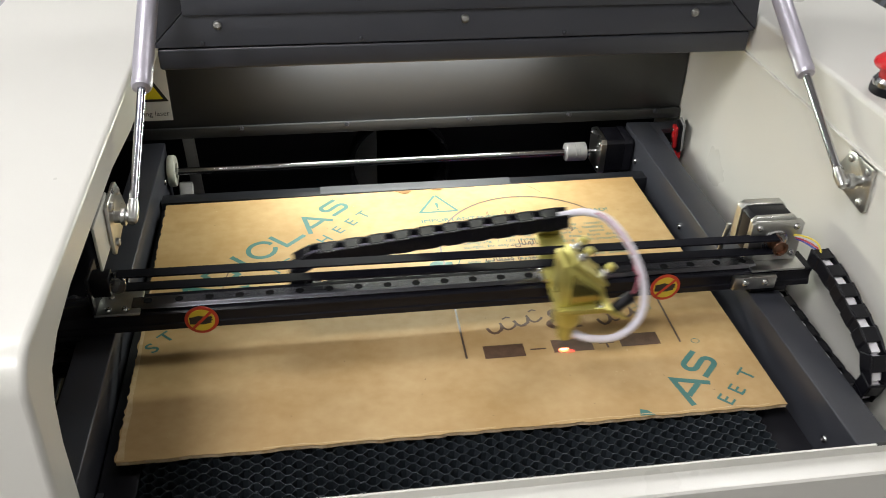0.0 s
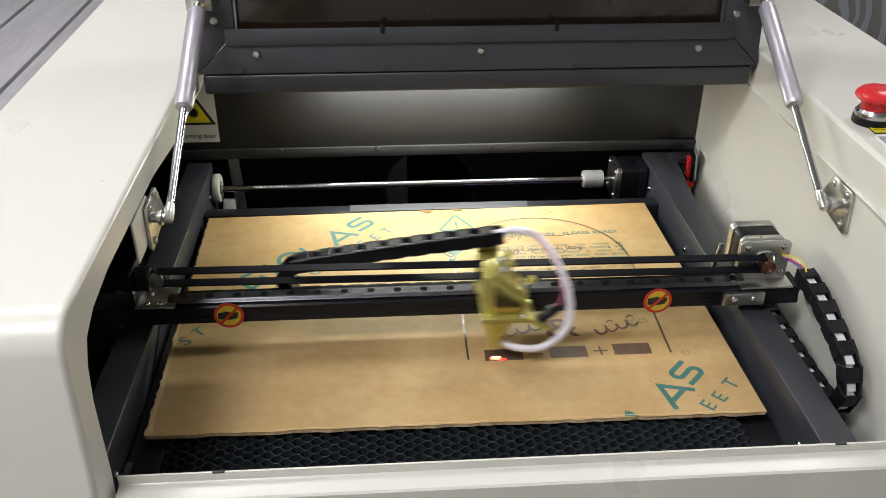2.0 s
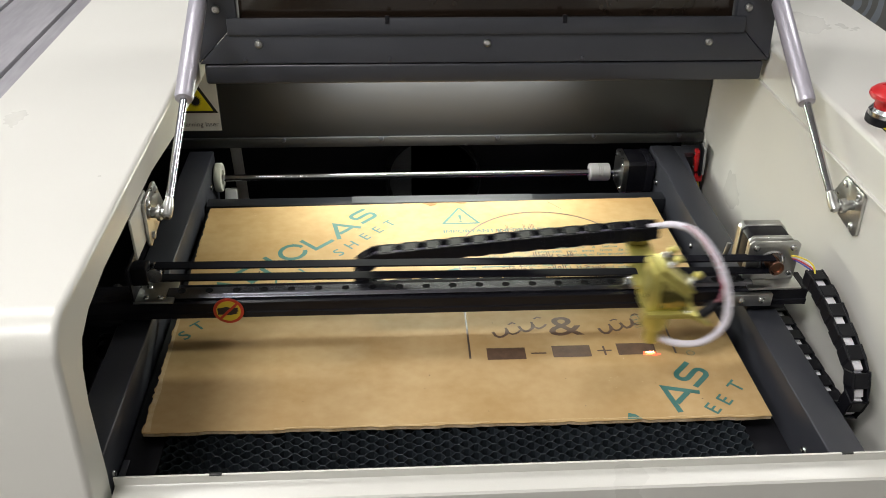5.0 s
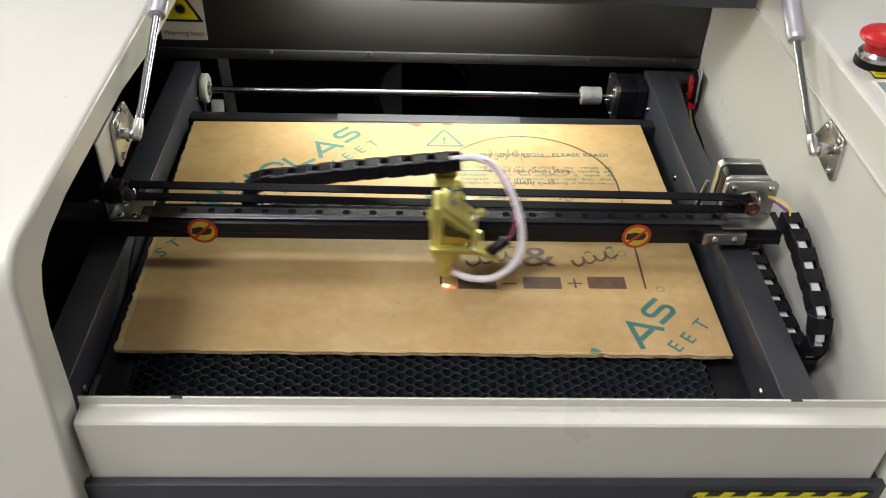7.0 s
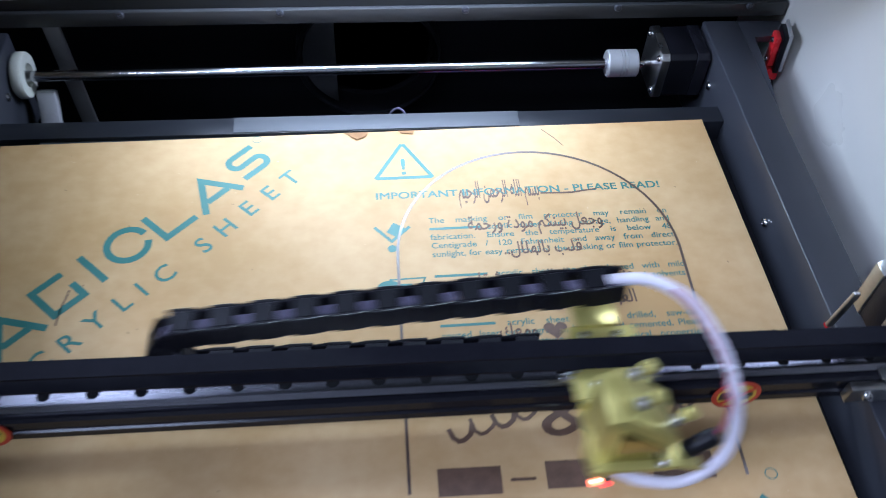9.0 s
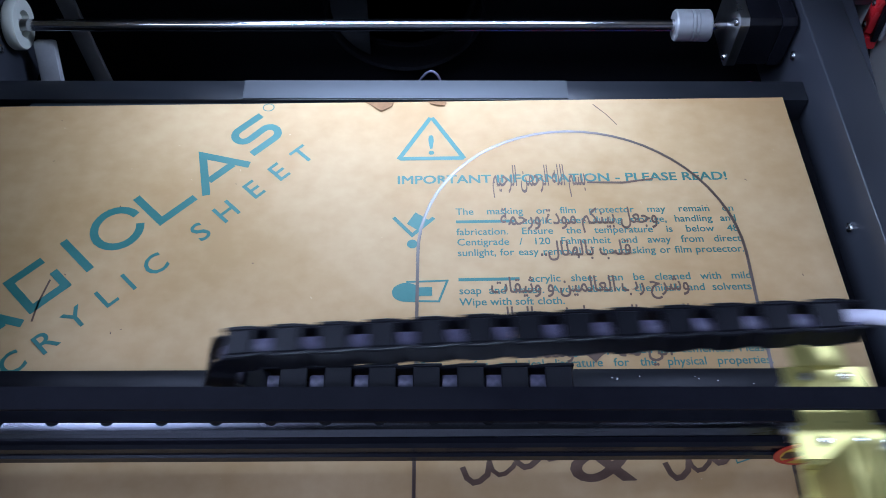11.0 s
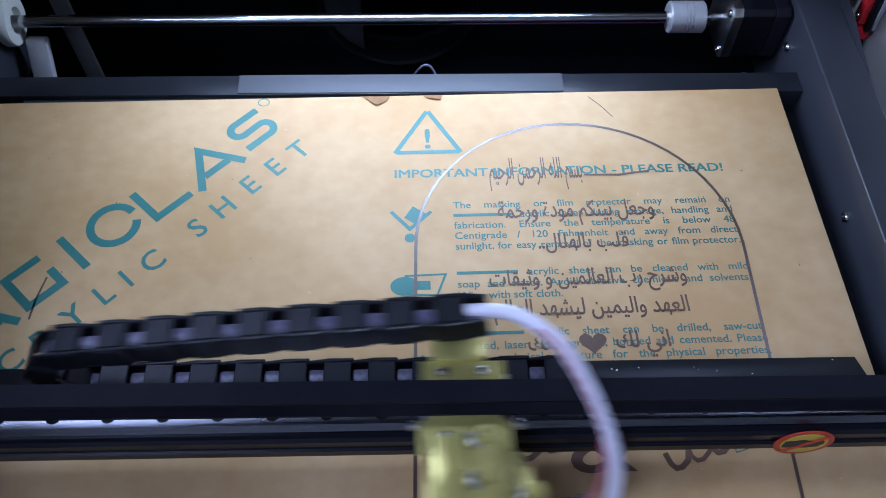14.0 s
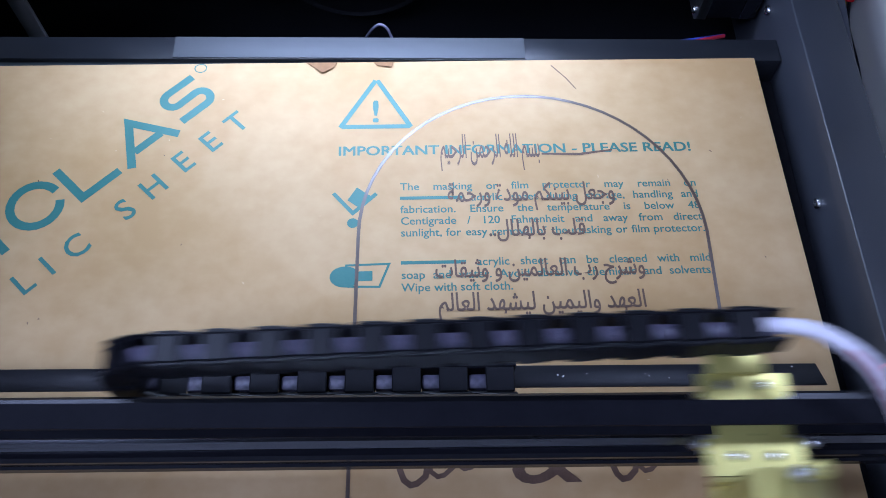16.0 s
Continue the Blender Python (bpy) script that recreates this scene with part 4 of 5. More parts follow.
# ---- rear drive shaft and motor ----
def rear_drive():
    d = thing("drive_shaft", "bright steel drive shaft with a clamp coupler", "shaft", at=(0, 0.2245, 0.797))
    part("rod", cyl((-0.256, 0, -0.001), (0.200, 0, 0), 0.0042, seg=24), CHROME, d)
    rings = [(0.0098, 0.0), (0.0108, 0.001)]
    for k in range(3):  # narrow grooves round the middle
        h = 0.0100 + k * 0.0024
        rings += [(0.0108, h), (0.0101, h + 0.0002), (0.0101, h + 0.0007), (0.0108, h + 0.0009)]
    rings += [(0.0108, 0.0235), (0.0095, 0.0245)]
    part("coupler", lathe(rings, (0.1895, 0, 0), (1, 0, 0), 32), GREYALU, d, "grooved aluminium coupler")
    part("motor_shaft", cyl((0.212, 0, 0), (0.2256, 0, 0), 0.0024), STEEL, d)
    part("bearing", lathe([(0.006, 0), (0.0165, 0.0005), (0.0175, 0.002), (0.0175, 0.007), (0.0165, 0.0085), (0.009, 0.0088), (0.0085, 0.004), (0.005, 0.004)], (-0.2600, 0, 0.0), (1, 0, 0), 36), NYLON, d, "white nylon bearing disc")
    m = thing("stepper_motor", "black stepper motor with bright flange behind the bed", "motor", at=(0.2255, 0.2245, 0.798))

    def plate(x0, x1, h, r):
        poly = [(-h + r, -h), (h - r, -h), (h, -h + r), (h, h - r), (h - r, h), (-h + r, h), (-h, h - r), (-h, -h + r)]
        return prism(poly, x0, x1, "x", 0.0005)
    flange = part("flange", plate(0, 0.0065, 0.0215, 0.004), ZINC, m)
    part("core", plate(0.0067, 0.028, 0.0205, 0.0035), BLACK, m)
    part("end_cap", plate(0.0282, 0.038, 0.0213, 0.004), ANODISED, m)
    for y in (-0.0155, 0.0155):
        for z in (-0.0155, 0.0155):
            screw(flange, (-0.0002, y, z), (-1, 0, 0), 0.0026, STEEL)
    b = thing("shaft_bracket", "pale grey strips holding the rear shaft bearing", "bracket", at=(-0.245, 0.222, 0.76))
    part("strip", box(-0.0075, 0.0075, -0.004, 0.004, -0.05, 0.026, 0.0025, m=pose(0.002, -0.010, 0, -28, 0, 0)), GREYSTRIP, b)
    part("strip", box(-0.004, 0.009, -0.002, 0.002, -0.10, 0.068, 0.001, m=pose(0.004, 0.045, 0, 0, -2, 0)), GREYSTRIP, b)


rear_drive()


# ---- limit switch and loose cables by the right wall ----
def limit_switch():
    l = thing("limit_switch", "red limit switch board with thin cables beside the rail", "switch", at=(0.3215, 0.215, 0.815))
    m = pose(0, 0, 0, 0, -3, -10)
    part("board", box(-0.002, 0.002, -0.009, 0.009, -0.016, 0.018, 0.0005, m=m), BLACK, l)
    part("red_body", box(-0.007, -0.002, -0.006, 0.006, -0.012, 0.014, 0.001, m=m), REDPL, l)
    part("plug", box(-0.005, 0.004, -0.005, 0.005, -0.026, -0.016, 0.001, m=m), REDPL, l)
    part("bracket", box(0.002, 0.0045, -0.010, 0.012, -0.014, 0.02, 0.0006, m=m), GREYSTRIP, l)
    for y, z in ((-0.001, 0.010), (-0.001, -0.008)):
        screw(l, m @ Vector((-0.0072, y, z)), (-1, 0, 0), 0.0022, STEEL)
    for k, (mt, dx) in enumerate(((WIRE_YEL, 0.0), (BLACK, 0.003), (WIRE_BLUE, -0.002))):
        part("wire", tube(smooth_path([(dx, 0, -0.024), (0.003 + dx, -0.010, -0.040), (0.006 + dx, -0.035 - 0.004 * k, -0.048), (0.010, -0.06, -0.055)]), 0.0010, 8), mt, l)


limit_switch()


def loose_cables():
    l = thing("loose_cable", "thin red and blue cables lying behind the bed", "cable", at=(0, 0, 0))
    for k, mt in enumerate((WIRE_RED, WIRE_BLUE)):
        part("wire", tube(smooth_path([(0.045, 0.196 + 0.006 * k, 0.754), (0.09, 0.199 + 0.004 * k, 0.756), (0.15, 0.196 + 0.005 * k, 0.757), (0.205, 0.201 + 0.003 * k, 0.756), (0.255, 0.215, 0.752)]), 0.0013, 8), mt, l)
    # the shaded hose colour dims this cable end
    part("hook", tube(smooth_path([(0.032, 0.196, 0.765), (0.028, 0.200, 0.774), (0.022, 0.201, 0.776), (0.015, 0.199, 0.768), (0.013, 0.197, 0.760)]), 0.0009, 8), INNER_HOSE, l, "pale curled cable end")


loose_cables()


def rail_chain():
    """Cable chain that feeds the gantry, looped beside the right rail."""
    c = thing("cable_chain", "black plastic cable chain looped beside the rail", "cable chain")
    path = []
    R = 0.0265
    x = 0.3125
    cz = 0.8215
    top = [(-0.104, 0.866), (-0.125, 0.8650), (-0.150, 0.861), (-0.168, 0.8545)]
    arc = [(-0.184 - R * math.sin(radians(a)) * 1.05, cz + R * math.cos(radians(a)) * 1.06) for a in range(10, 181, 12)]
    low = [(-0.168 + 0.012 * k, 0.793 + 0.0002 * k) for k in range(1, 16)]
    raw = [Vector((x, y, z)) for y, z in top + arc + low]
    # even steps along the loop
    pts, acc, want, pitch = [raw[0]], 0.0, 0.0205, 0.0205
    for a, b2 in zip(raw, raw[1:]):
        l = (b2 - a).length
        while acc + l >= want:
            pts.append(a + (b2 - a) * ((want - acc) / l))
            want += pitch
        acc += l
    for k, (a, b2) in enumerate(zip(pts, pts[1:])):
        d = (b2 - a).normalized()
        n = Vector((1, 0, 0)).cross(d)
        m = Matrix.Translation((a + b2) / 2) @ Matrix((d, Vector((1, 0, 0)), -n)).transposed().to_4x4()
        lk = chain_link_mesh()
        ob = new("link", lk)
        ob.parent = c
        ob.matrix_basis = m
        ca = bmesh.new()
        add_box(ca, -0.0095, 0.0095, -0.0036, 0.0036, -0.003, 0.0034, 0.0004, m=m)
        part("ribbon", ca, WIRE_WHITE, c)
    for k, mt in enumerate((WIRE_YEL, WIRE_WHITE, WIRE_RED, WIRE_BLUE)):
        part("wire", tube(smooth_path([(0.296 + 0.001 * k, -0.075, 0.868), (0.303 + 0.001 * k, -0.088, 0.876 - 0.002 * k), (0.311 + 0.0015 * k, -0.102, 0.876 - 0.003 * k), (0.3090 + 0.002 * k, -0.116, 0.867)]), 0.0008, 8), mt, c)


LINK = []


def chain_link_mesh():
    """One link: two cheek plates and two cross bars, with an open window between."""
    if LINK:
        return LINK[0]
    bm = bmesh.new()
    for sy in (-1, 1):
        side = prism([(-0.0116, sy * 0.0058), (0.0116, sy * 0.0052), (0.0116, sy * 0.0068), (0.0020, sy * 0.0068), (0.0012, sy * 0.0079), (-0.0116, sy * 0.0079)], -0.0068, 0.0068, "z", 0.0006, 1)
        for v in side.verts:  # the front half is a little lower
            if v.co.x > 0.0016:
                v.co.z *= 0.92
        me = bpy.data.meshes.new("side")
        bmesh.ops.recalc_face_normals(side, faces=side.faces[:])
        side.to_mesh(me)
        side.free()
        bm.from_mesh(me)
        bpy.data.meshes.remove(me)
    add_box(bm, -0.0105, 0.0022, -0.0057, 0.0057, 0.0046, 0.0067, 0.0005, 1)
    add_box(bm, -0.0105, 0.0022, -0.0057, 0.0057, -0.0067, -0.0046, 0.0005, 1)
    me = bpy.data.meshes.new("link")
    bm.to_mesh(me)
    bm.free()
    me.materials.append(BLACK)
    LINK.append(me)
    return me


rail_chain()


def left_drive():
    d = thing("guide_shaft", "bright steel guide shaft with a black roller beside the rail", "shaft", at=(-0.318, 0, 0.762))
    part("shaft", cyl((0, -0.27, 0), (0, 0.22, 0), 0.0045, seg=20), STEEL, d)
    part("roller", lathe([(0.006, 0), (0.0125, 0.001), (0.0135, 0.004), (0.0125, 0.007), (0.010, 0.008), (0.010, 0.016), (0.006, 0.017)], (0, -0.045, 0.004), (0, -1, 0), 28), BLACK, d)
    part("bearing_block", box(-0.014, 0.010, -0.030, 0.010, -0.012, 0.030, 0.002), DARK, d)


left_drive()


# ---- gantry ----
BX0, BX1 = -0.325, 0.318
RAIL_Y, RAIL_TOP = -0.0835, 0.8505


def no_reach_sign(parent, x):
    m = Matrix.Translation((x, -0.0952, 0.8372)) @ pose(0, 0, 0, 90)

    def disc(name, r0, z0, z1, mt, sx=1.0):
        bm = lathe([(r0, z0), (r0, z1)], (0, 0, 0), (0, 0, 1), 36)
        for v in bm.verts:
            v.co = m @ v.co
        part(name, bm, mt, sign)
    sign = thing("warning_sticker", "round red and yellow keep-clear sticker on the gantry beam", "sticker", "beam stickers")
    disc("rim", 0.0130, 0.0, 0.0006, LABELRED)
    disc("field", 0.0103, 0.0006, 0.0009, STICKYEL)
    bm = prism([(-0.0092, -0.0032), (-0.0092, 0.0032), (-0.0055, 0.0036), (-0.0015, 0.0048), (0.0015, 0.0036), (0.0080, 0.0034), (0.0086, 0.0020), (0.0072, 0.0012), (0.0088, 0.0002), (0.0070, -0.0012), (0.0075, -0.0026), (0.0015, -0.0040), (-0.0045, -0.0036)], 0.0009, 0.0012, "z")
    for v in bm.verts:
        v.co = m @ v.co
    part("pictogram", bm, LABELBLACK, sign)
    bm = box(-0.0115, 0.0115, -0.0011, 0.0011, 0.0012, 0.0015, 0, m=pose(0, 0, 0, 0, 0, 45))
    for v in bm.verts:
        v.co = m @ v.co
    part("slash", bm, LABELRED, sign)


def gantry():
    g = thing("gantry_beam", "black anodised gantry beam with a steel linear rail", "gantry")
    prof = [(-0.0950, 0.8295), (-0.0950, 0.8345), (-0.0938, 0.8352), (-0.0938, 0.8420), (-0.0950, 0.8428), (-0.0950, 0.8450), (-0.0935, 0.8465), (-0.0690, 0.8465), (-0.0675, 0.8450), (-0.0675, 0.8295)]
    part("beam", prism(prof, BX0, BX1, "x"), ANODISED, g)
    prof = [(-0.0910, 0.8466), (-0.0910, 0.8480), (-0.0900, 0.8490), (-0.0895, RAIL_TOP - 0.0008), (-0.0887, RAIL_TOP), (-0.0783, RAIL_TOP), (-0.0775, RAIL_TOP - 0.0008), (-0.0770, 0.849), (-0.076, 0.848), (-0.0760, 0.8466)]
    rail = part("linear_rail", prism(prof, -0.245, 0.268, "x"), RAIL, g, "ground steel linear rail")
    x = -0.233
    while x < 0.262:
        part("rail_hole", lathe([(0.0033, 0.0), (0.0033, 0.00012), (0.0022, 0.00014), (0.0020, 0.0001)], (x, RAIL_Y, RAIL_TOP), (0, 0, 1), 16), HOLE, rail)
        x += 0.0234
    part("chain_tray", prism([(-0.30, -0.0565), (0.2345, -0.0565), (0.2310, -0.0460), (-0.30, -0.0460)], 0.8200, 0.8212, "z", 0.0003), BLACK, g, "folded tray that carries the cable chain")
    dust = random.Random(11)
    for k in range(14):  # lint on the tray
        x, y, r = dust.uniform(0.02, 0.22), dust.uniform(-0.0550, -0.0475), dust.uniform(0.0002, 0.0005)
        part("lint", prism([(x - r, y), (x + r * 0.3, y - r * 0.7), (x + r, y + r * 0.2), (x, y + r * 0.6)], 0.8211, 0.8214, "z"), LABELWHITE, g, smooth=False)
    # left idler bracket
    idler = part("idler_bracket", box(-0.272, -0.238, -0.0965, -0.0665, 0.8467, 0.8490, 0.0006), ZINC, g)
    part("idler_upright", box(-0.2725, -0.2702, -0.0965, -0.0670, 0.849, 0.882, 0.0006), BLACK, g)
    part("idler_yoke", box(-0.270, -0.256, -0.0945, -0.0795, 0.864, 0.881, 0.0012), BLACK, g)
    part("idler_wheel", lathe([(0.003, 0), (0.0068, 0.0004), (0.0068, 0.002), (0.0052, 0.0025), (0.0052, 0.0095), (0.0068, 0.010), (0.0068, 0.012), (0.003, 0.0124)], (-0.251, -0.0808, 0.8727), (0, -1, 0), 28), STEEL, g)
    for x2, y2 in ((-0.262, -0.0905), (-0.250, -0.0905), (-0.262, -0.075)):
        screw(idler, (x2, y2, 0.849), (0, 0, 1), 0.0026, STEEL)
    screw(g, (-0.273, -0.087, 0.8727), (-1, 0, 0), 0.004, STEEL, "tension_screw")
    # right motor bracket and end plates
    part("motor_base", box(0.262, 0.310, -0.0965, -0.0640, 0.8467, 0.8488, 0.0006), ZINC, g)
    motor_plate = part("motor_plate", prism([(0.2605, 0.849), (0.3065, 0.849), (0.3065, 0.8855), (0.303, 0.889), (0.2640, 0.889), (0.2605, 0.8855)], -0.0830, -0.0805, "y", 0.0004), ZINC, g)
    for x2, z2 in ((0.2670, 0.8825), (0.3000, 0.8825), (0.3010, 0.856)):
        screw(motor_plate, (x2, -0.0832, z2), (0, -1, 0), 0.0031, STEEL)
    part("motor_boss", lathe([(0.0115, 0), (0.0115, 0.0008), (0.0100, 0.0012), (0.0090, 0.0004)], (0.2835, -0.0831, 0.8680), (0, -1, 0), 32), STEEL, motor_plate)
    part("pulley", lathe([(0.003, 0), (0.0066, 0.0002), (0.0066, 0.0014), (0.0052, 0.0018), (0.0052, 0.010), (0.0066, 0.0104), (0.0066, 0.0118), (0.0045, 0.0122), (0.0040, 0.0100), (0.0018, 0.0100)], (0.2835, -0.0832, 0.8680), (0, -1, 0), 28), COPPER, g, "copper-coloured belt pulley")
    clamp = part("rail_clamp", box(0.2455, 0.2835, -0.1010, -0.0953, 0.8325, 0.8450, 0.0008), ZINC, g)
    for x2 in (0.2555, 0.2735):
        screw(clamp, (x2, -0.1012, 0.8395), (0, -1, 0.3), 0.0031, STEEL)
    part("roller", lathe([(0.004, 0), (0.011, 0.0005), (0.012, 0.003), (0.011, 0.0055), (0.004, 0.006)], (-0.300, -0.060, 0.829), (1, 0, 0), 28), BLACK, g)
    part("end_block", box(-0.322, -0.286, -0.096, -0.060, 0.8236, 0.8293, 0.001), BLACK, g)
    part("end_block", box(0.266, 0.300, -0.094, -0.060, 0.8236, 0.8293, 0.001), BLACK, g)
    part("limit_arm", box(-0.002, 0.002, -0.0012, 0.0012, -0.004, 0.026, 0.0006, m=pose(0.2490, -0.0592, 0.8475, 0, 8, 0)), ZINC, g)
    part("limit_arm_tip", cyl((0.2500, -0.0560, 0.8390), (0.2535, -0.0545, 0.8385), 0.0016), REDPL, g)
    no_reach_sign(g, -0.193)
    no_reach_sign(g, 0.1872)
    mot = thing("gantry_motor", "silver and black stepper motor on the gantry end", "motor", at=(0.2810, -0.0803, 0.8680))
    h, r = 0.0205, 0.004
    poly = [(-h + r, -h), (h - r, -h), (h, -h + r), (h, h - r), (h - r, h), (-h + r, h), (-h, h - r), (-h, -h + r)]
    part("front_cap", prism([(a, b2 + 0.003) for a, b2 in poly], 0.0, 0.0040, "y", 0.0005), ZINC, mot)
    part("core", prism([(a * 0.96, b2 * 0.96 + 0.003) for a, b2 in poly], 0.0042, 0.021, "y", 0.0005), BLACK, mot)
    part("rear_cap", prism([(a, b2 + 0.003) for a, b2 in poly], 0.0212, 0.030, "y", 0.0005), ZINC, mot)
    # toothed belt
    b = thing("drive_belt", "black toothed drive belt above the gantry rail", "belt")
    part("upper_run", prism([(-0.251, 0.8780), (0.2835, 0.8735), (0.2835, 0.8750), (-0.251, 0.8795)], -0.0910, -0.0812, "y"), RUBBER, b)
    part("lower_run", prism([(-0.251, 0.8658), (0.2835, 0.8605), (0.2835, 0.8620), (-0.251, 0.8673)], -0.0910, -0.0812, "y"), RUBBER, b)


gantry()


# ---- laser head: carried along the beam ----
LENS_X = -0.008


def laser_head():
    h = thing("laser_carriage", "brass laser carriage with lens tube and white air hose", "carriage", at=(0.1, 0, 0))
    part("carriage", box(-0.022, 0.014, -0.096, -0.071, 0.8507, 0.8610, 0.0008), ZINC, h)
    saddle = part("saddle", prism([(-0.024, -0.1075), (0.014, -0.1075), (0.014, -0.0935), (0.010, -0.0925), (0.010, -0.0765), (0.0125, -0.0755), (0.0125, -0.066), (-0.0225, -0.066), (-0.0225, -0.0755), (-0.020, -0.0765), (-0.020, -0.0925), (-0.024, -0.0935)], 0.8612, 0.8632, "z"), BRASS, h, "brass saddle plate")
    part("chain_arm", box(-0.0185, 0.0045, -0.0665, -0.046, 0.8632, 0.8655, 0.0006), BRASS, h)
    part("chain_post", box(-0.0175, 0.0035, -0.0480, -0.0460, 0.8655, 0.881, 0.0006), BRASS, h)
    for x, y in ((-0.013, -0.100), (0.002, -0.100), (-0.014, -0.071), (0.003, -0.071)):
        screw(saddle, (x, y, 0.8632), (0, 0, 1), 0.0025, STEEL)
    for x, y in ((-0.026, -0.0945), (0.0175, -0.0945)):
        screw(h, (x, y, 0.862), (0, 0, 1), 0.0028, STEEL)
    # front plate, shelf and mirror block
    part("front_plate", box(-0.022, 0.014, -0.1100, -0.1077, 0.8555, 0.8632, 0.0006), BRASS, h)
    part("shelf", box(-0.0215, 0.0165, -0.1430, -0.1100, 0.8548, 0.8580, 0.0006), BRASS, h)
    part("lower_shelf", box(-0.0210, 0.0225, -0.1410, -0.1100, 0.8512, 0.8542, 0.0006), BRASS, h)
    screw(h, (0.0115, -0.1405, 0.8580), (0, 0, 1), 0.0026, STEEL)
    # mirror block: tall on one side, cut off at a slope that carries the mirror plate
    block = [(-0.0205, 0.8581), (-0.0205, 0.8925), (-0.0195, 0.8962), (-0.0150, 0.8970), (0.0140, 0.8725), (0.0140, 0.8581)]
    part("mirror_block", prism(block, -0.1385, -0.1125, "y", 0.0008), BRASS, h, "angled brass mirror block")
    face = [(-0.0125, 0.8600), (-0.0125, 0.8880), (-0.0110, 0.8885), (0.0105, 0.8705), (0.0120, 0.8600)]
    # thin added plate whose darker colour paints the front's dark reflection
    part("face_plate", prism(face, -0.1394, -0.1384, "y", 0.0003), BRASS_SHADED, h, "front face of the brass block, darkened for its dark reflection")
    tang = Vector((0.764, 0, -0.645))
    d = Vector((0.645, 0, 0.764))
    o = Vector((0.0005, 0, 0.8855))
    bm = box(-0.0185, 0.0175, -0.0135, 0.0130, 0.0, 0.0030, 0.0006)
    m = Matrix.Translation(o + Vector((0, -0.1255, 0)) + d * 0.0004) @ Matrix((tang, Vector((0, 1, 0)), d)).transposed().to_4x4()
    for v in bm.verts:
        v.co = m @ v.co
    mirror_plate = part("mirror_plate", bm, BRASS, h)
    for u, w in ((-0.012, -0.005), (-0.012, 0.010), (0.012, -0.006)):
        p = o + tang * u + Vector((0, -0.1255 + w, 0)) + d * 0.0034
        part("thumb_screw", lathe([(0.0016, 0), (0.0016, 0.002), (0.0034, 0.0022), (0.0034, 0.0042), (0.0020, 0.0044), (0.0020, 0.008)], p, d, 14), STEEL, mirror_plate)
        part("thumb_nut", lathe([(0.0032, 0), (0.0034, 0.001), (0.0034, 0.0052), (0.0026, 0.0058)], p + d * 0.0078, d, 12), BRASS, mirror_plate)
    # lens tube and nozzle
    lens_tube = part("lens_tube", lathe([(0.0080, 0.8511), (0.0108, 0.8508), (0.0108, 0.8492), (0.0100, 0.8488), (0.0100, 0.8470), (0.0116, 0.8470), (0.0116, 0.8340), (0.0108, 0.8325), (0.0076, 0.8315)], (LENS_X, -0.1225, 0), (0, 0, 1), 36), BRASS, h)
    part("nozzle", lathe([(0.0066, 0.8314), (0.0066, 0.8175), (0.0056, 0.8150), (0.0024, 0.8132)], (LENS_X, -0.1225, 0), (0, 0, 1), 28), BRASS, lens_tube)
    # elbow and air hose
    mount = part("pointer_mount", box(-0.0010, 0.0200, -0.0065, 0.0065, -0.0012, 0.0012, 0.0005, m=pose(0.0190, -0.1330, 0.8505, 0, 32, 8)), BRASS, h, "bent brass strap")
    part("pointer", lathe([(0.0020, 0.0), (0.0042, 0.001), (0.0046, 0.003), (0.0046, 0.019), (0.0036, 0.0205)], (0.0270, -0.1290, 0.8440), (0.70, 0.12, 0.52), 20), BLACK, mount, "black red-dot pointer barrel")
    hose = smooth_path([(-0.012, -0.056, 0.8875), (0.004, -0.0565, 0.8905), (0.018, -0.0625, 0.8955), (0.0335, -0.077, 0.8955), (0.0480, -0.097, 0.8800), (0.0565, -0.113, 0.8560), (0.0525, -0.127, 0.8340), (0.034, -0.1335, 0.8205), (0.013, -0.1305, 0.8170), (-0.0015, -0.1240, 0.8190)], 15)
    part("air_hose", tube(hose, 0.0032, 14, 0.05), HOSE, h, "milky white air hose")
    wire = [p + Vector((-0.0022, -0.0008, 0.0022)) for p in hose[38:66]]
    part("wire", tube(wire, 0.0008, 8), WIRE_PINK, h, "thin dull red pointer wire")
    tail = smooth_path([wire[-1], wire[-1] + Vector((0.0005, -0.003, -0.008)), (0.0500, -0.115, 0.866), (0.0470, -0.1215, 0.860), (0.0425, -0.1262, 0.8562)], 6)
    part("wire", tube(tail, 0.0008, 8), WIRE_PINK, h)
    # glowing spot where the beam meets the sheet
    part("spark", lathe([(0.0001, 0.0002), (0.0026, 0.0003), (0.0018, 0.0010), (0.0004, 0.0014)], (LENS_X + 0.0015, -0.1225, ZS), (0, 0, 1), 20), SPOT, h, "glowing orange burn spot")
    part("spark_core", lathe([(0.0001, 0.0009), (0.0012, 0.0011), (0.0008, 0.0018), (0.0003, 0.0022)], (LENS_X + 0.0015, -0.1225, ZS), (0, 0, 1), 16), SPOTCORE, h)
    part("pointer_dot", lathe([(0.0001, 0.0002), (0.0016, 0.0003), (0.0012, 0.0006), (0.0004, 0.0008)], (LENS_X + 0.0065, -0.1245, ZS), (0, 0, 1), 14), SPOTRED, h, "red pointer dot")
    return h


head = laser_head()


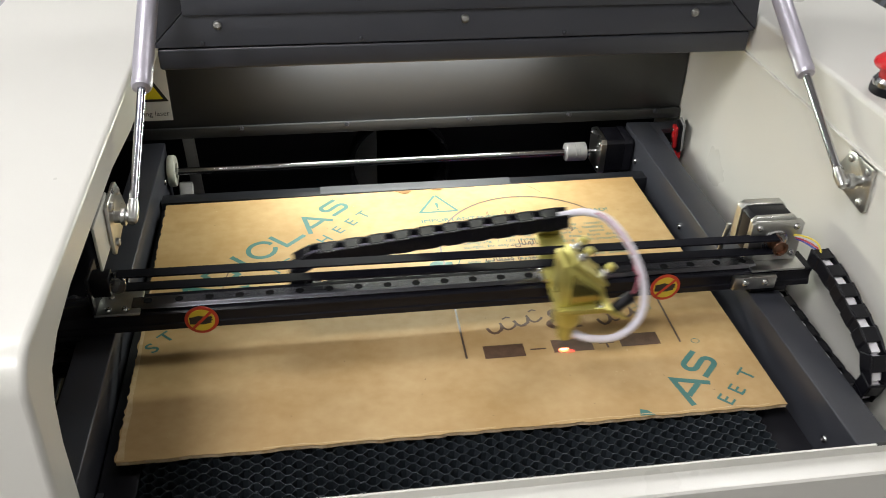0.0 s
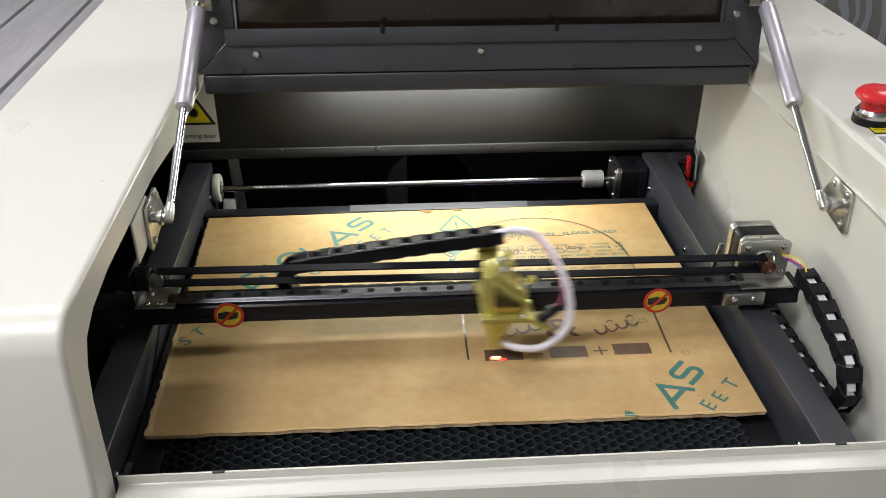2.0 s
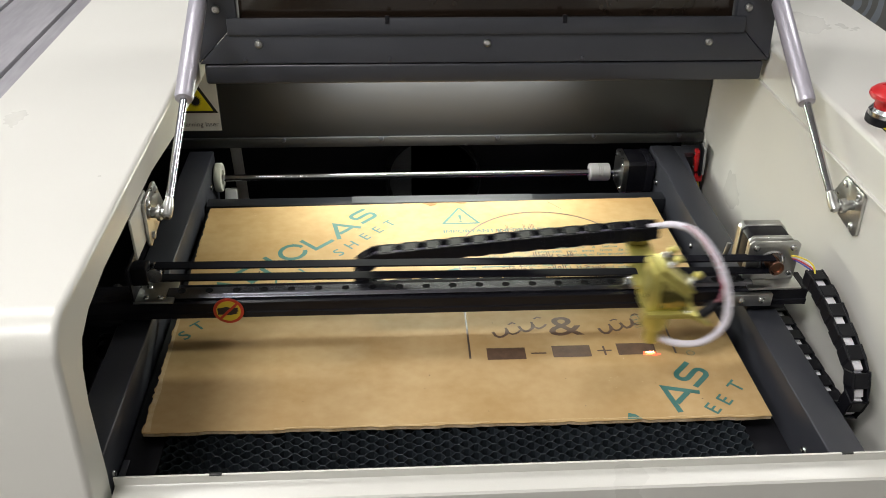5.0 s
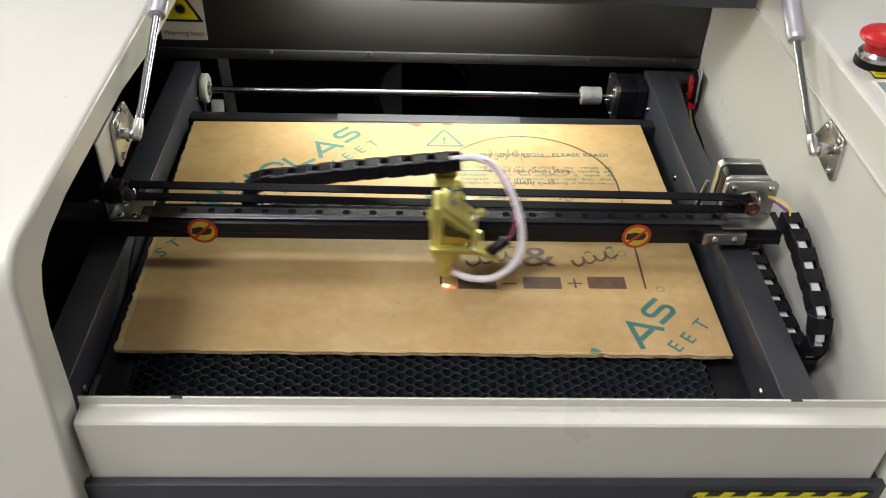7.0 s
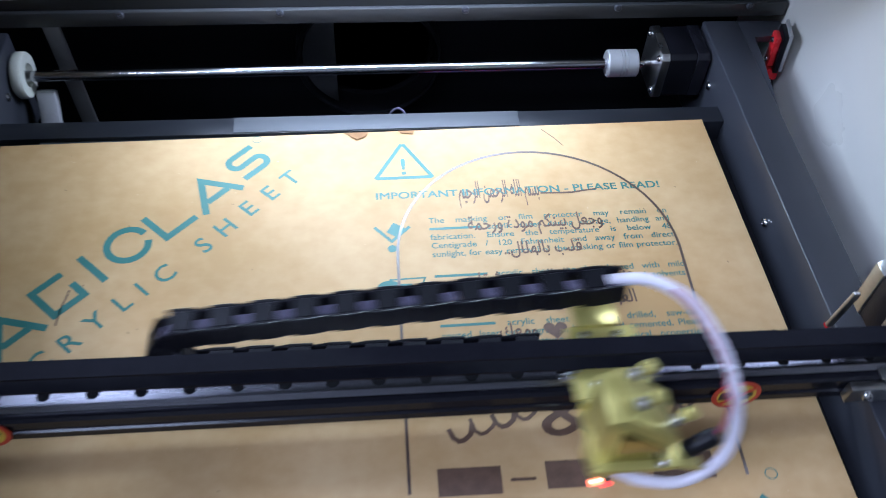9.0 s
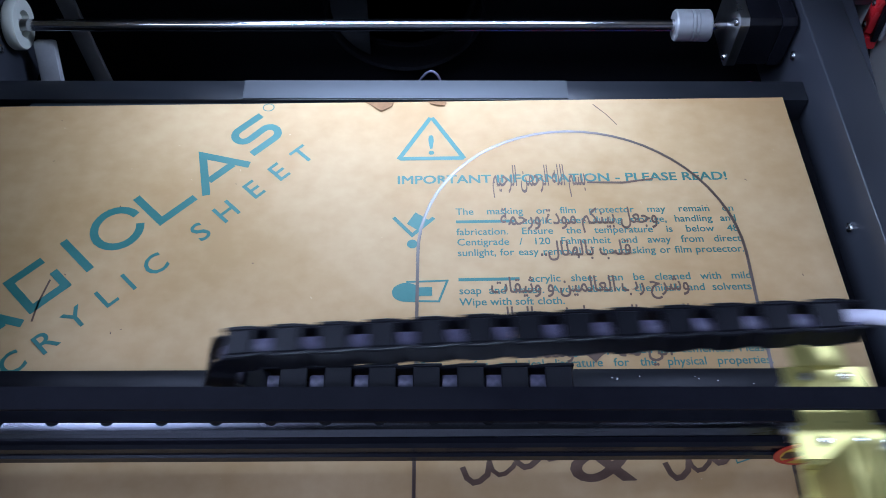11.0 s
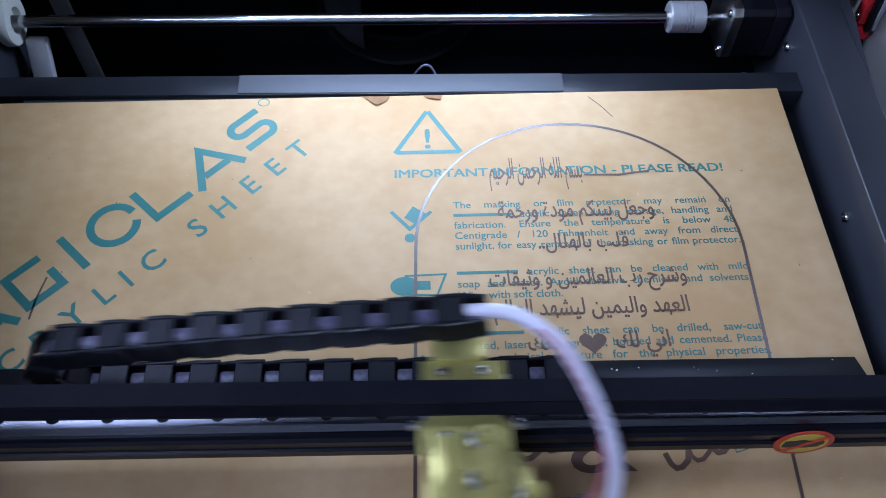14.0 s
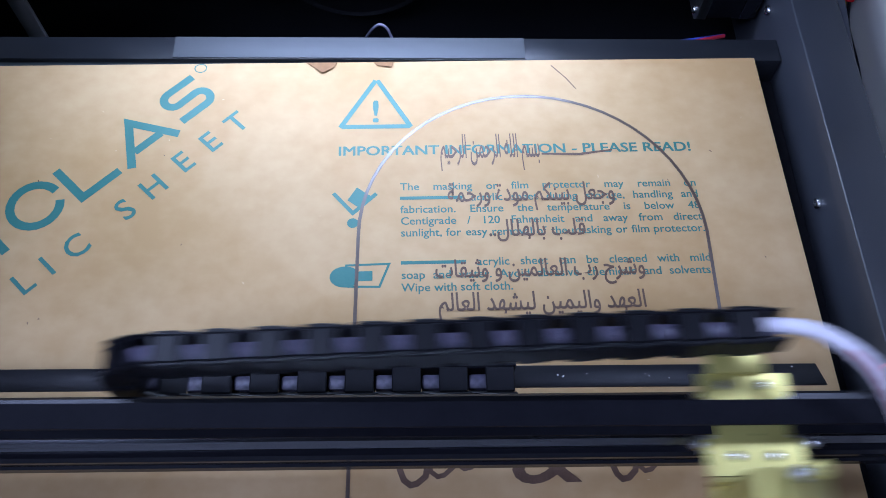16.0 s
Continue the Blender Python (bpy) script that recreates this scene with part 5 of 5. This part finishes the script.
def head_chain():
    c = thing("drag_chain", "black plastic drag chain feeding the laser head", "cable chain")
    links = []
    for k in range(CHAIN_LINKS):
        lk = new("link", chain_link_mesh())
        lk.parent = c
        links.append(lk)
        ca = bmesh.new()
        add_box(ca, -0.0098, 0.0098, -0.0036, 0.0036, -0.0038, 0.0026, 0.0016)
        # colour carries the shade seen through the link windows
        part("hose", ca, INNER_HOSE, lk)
    return links


CHAIN_LINKS, PITCH, BEND = 22, 0.0206, 0.0186
chain_links = head_chain()


# ---- motion ----
PERIOD, START, X_LO, SPAN, ROUND = 1.1968, 0.925, -0.0010, 0.2284, 0.10

PACE = [(0.0, 0.0), (2.5, 0.0), (3.6, -0.012), (5.9, 0.026), (7.5, 0.020), (8.0, 0.024), (8.5, 0.008), (9.0, 0.0), (14.0, 0.0), (16.0, -0.012)]


def head_x(t):
    """The head sweeps to and fro at an even speed, with short soft turns."""
    late = 0.0  # small unevenness in the pace of the sweeps
    for (ta, da), (tb, db) in zip(PACE, PACE[1:]):
        if ta <= t <= tb:
            late = da + (db - da) * (t - ta) / (tb - ta)
    u = ((t - late - START) / PERIOD) % 1.0
    w = 1 - abs(2 * u - 1)
    if w < ROUND:
        w = ROUND / 2 + w * w / (2 * ROUND)
    elif w > 1 - ROUND:
        w = 1 - ROUND / 2 - (1 - w) ** 2 / (2 * ROUND)
    later = min(1.0, max(0.0, (t - 7.5) / 2.4))  # the swept strip moves over
    last = min(1.0, max(0.0, t - 14.0))
    return X_LO + SPAN * w + 0.0080 * later * later * (3 - 2 * later) - 0.0035 * last * last * (3 - 2 * last)


def chain_pose(s, xh):
    """Pose of the chain s metres behind the head: sloped upper run, bend, lower run on the tray."""
    y, low = -0.0572, 0.8283
    xb = -0.064 + 0.5 * (xh - 0.210)
    a = Vector((xh + 0.004, 0, 0.8880))
    b2 = Vector((xb + BEND, 0, low + 2 * BEND))
    run = (b2 - a).length
    if s < run:
        p = a + (b2 - a) * (s / run)
        sag = -0.0012 * math.sin(math.pi * s / run)
        ang = math.degrees(math.atan2(a.z - b2.z, a.x - b2.x))
        return pose(p.x, y, p.z - sag, 0, -ang, 0)
    s -= run
    if s < math.pi * BEND:
        f = s / BEND
        return pose(xb + BEND - BEND * math.sin(f), y, low + BEND + BEND * math.cos(f), 0, -math.degrees(f), 0)
    s -= math.pi * BEND
    return pose(xb + BEND + s, y, low, 0, -180, 0)


def motions():
    times = [k / 10 for k in range(161)]
    walk(head, [(t, pose(head_x(t), 0, 0)) for t in times])
    for k, lk in enumerate(chain_links):
        walk(lk, [(t, chain_pose((k + 0.5) * PITCH, head_x(t))) for t in times])


motions()
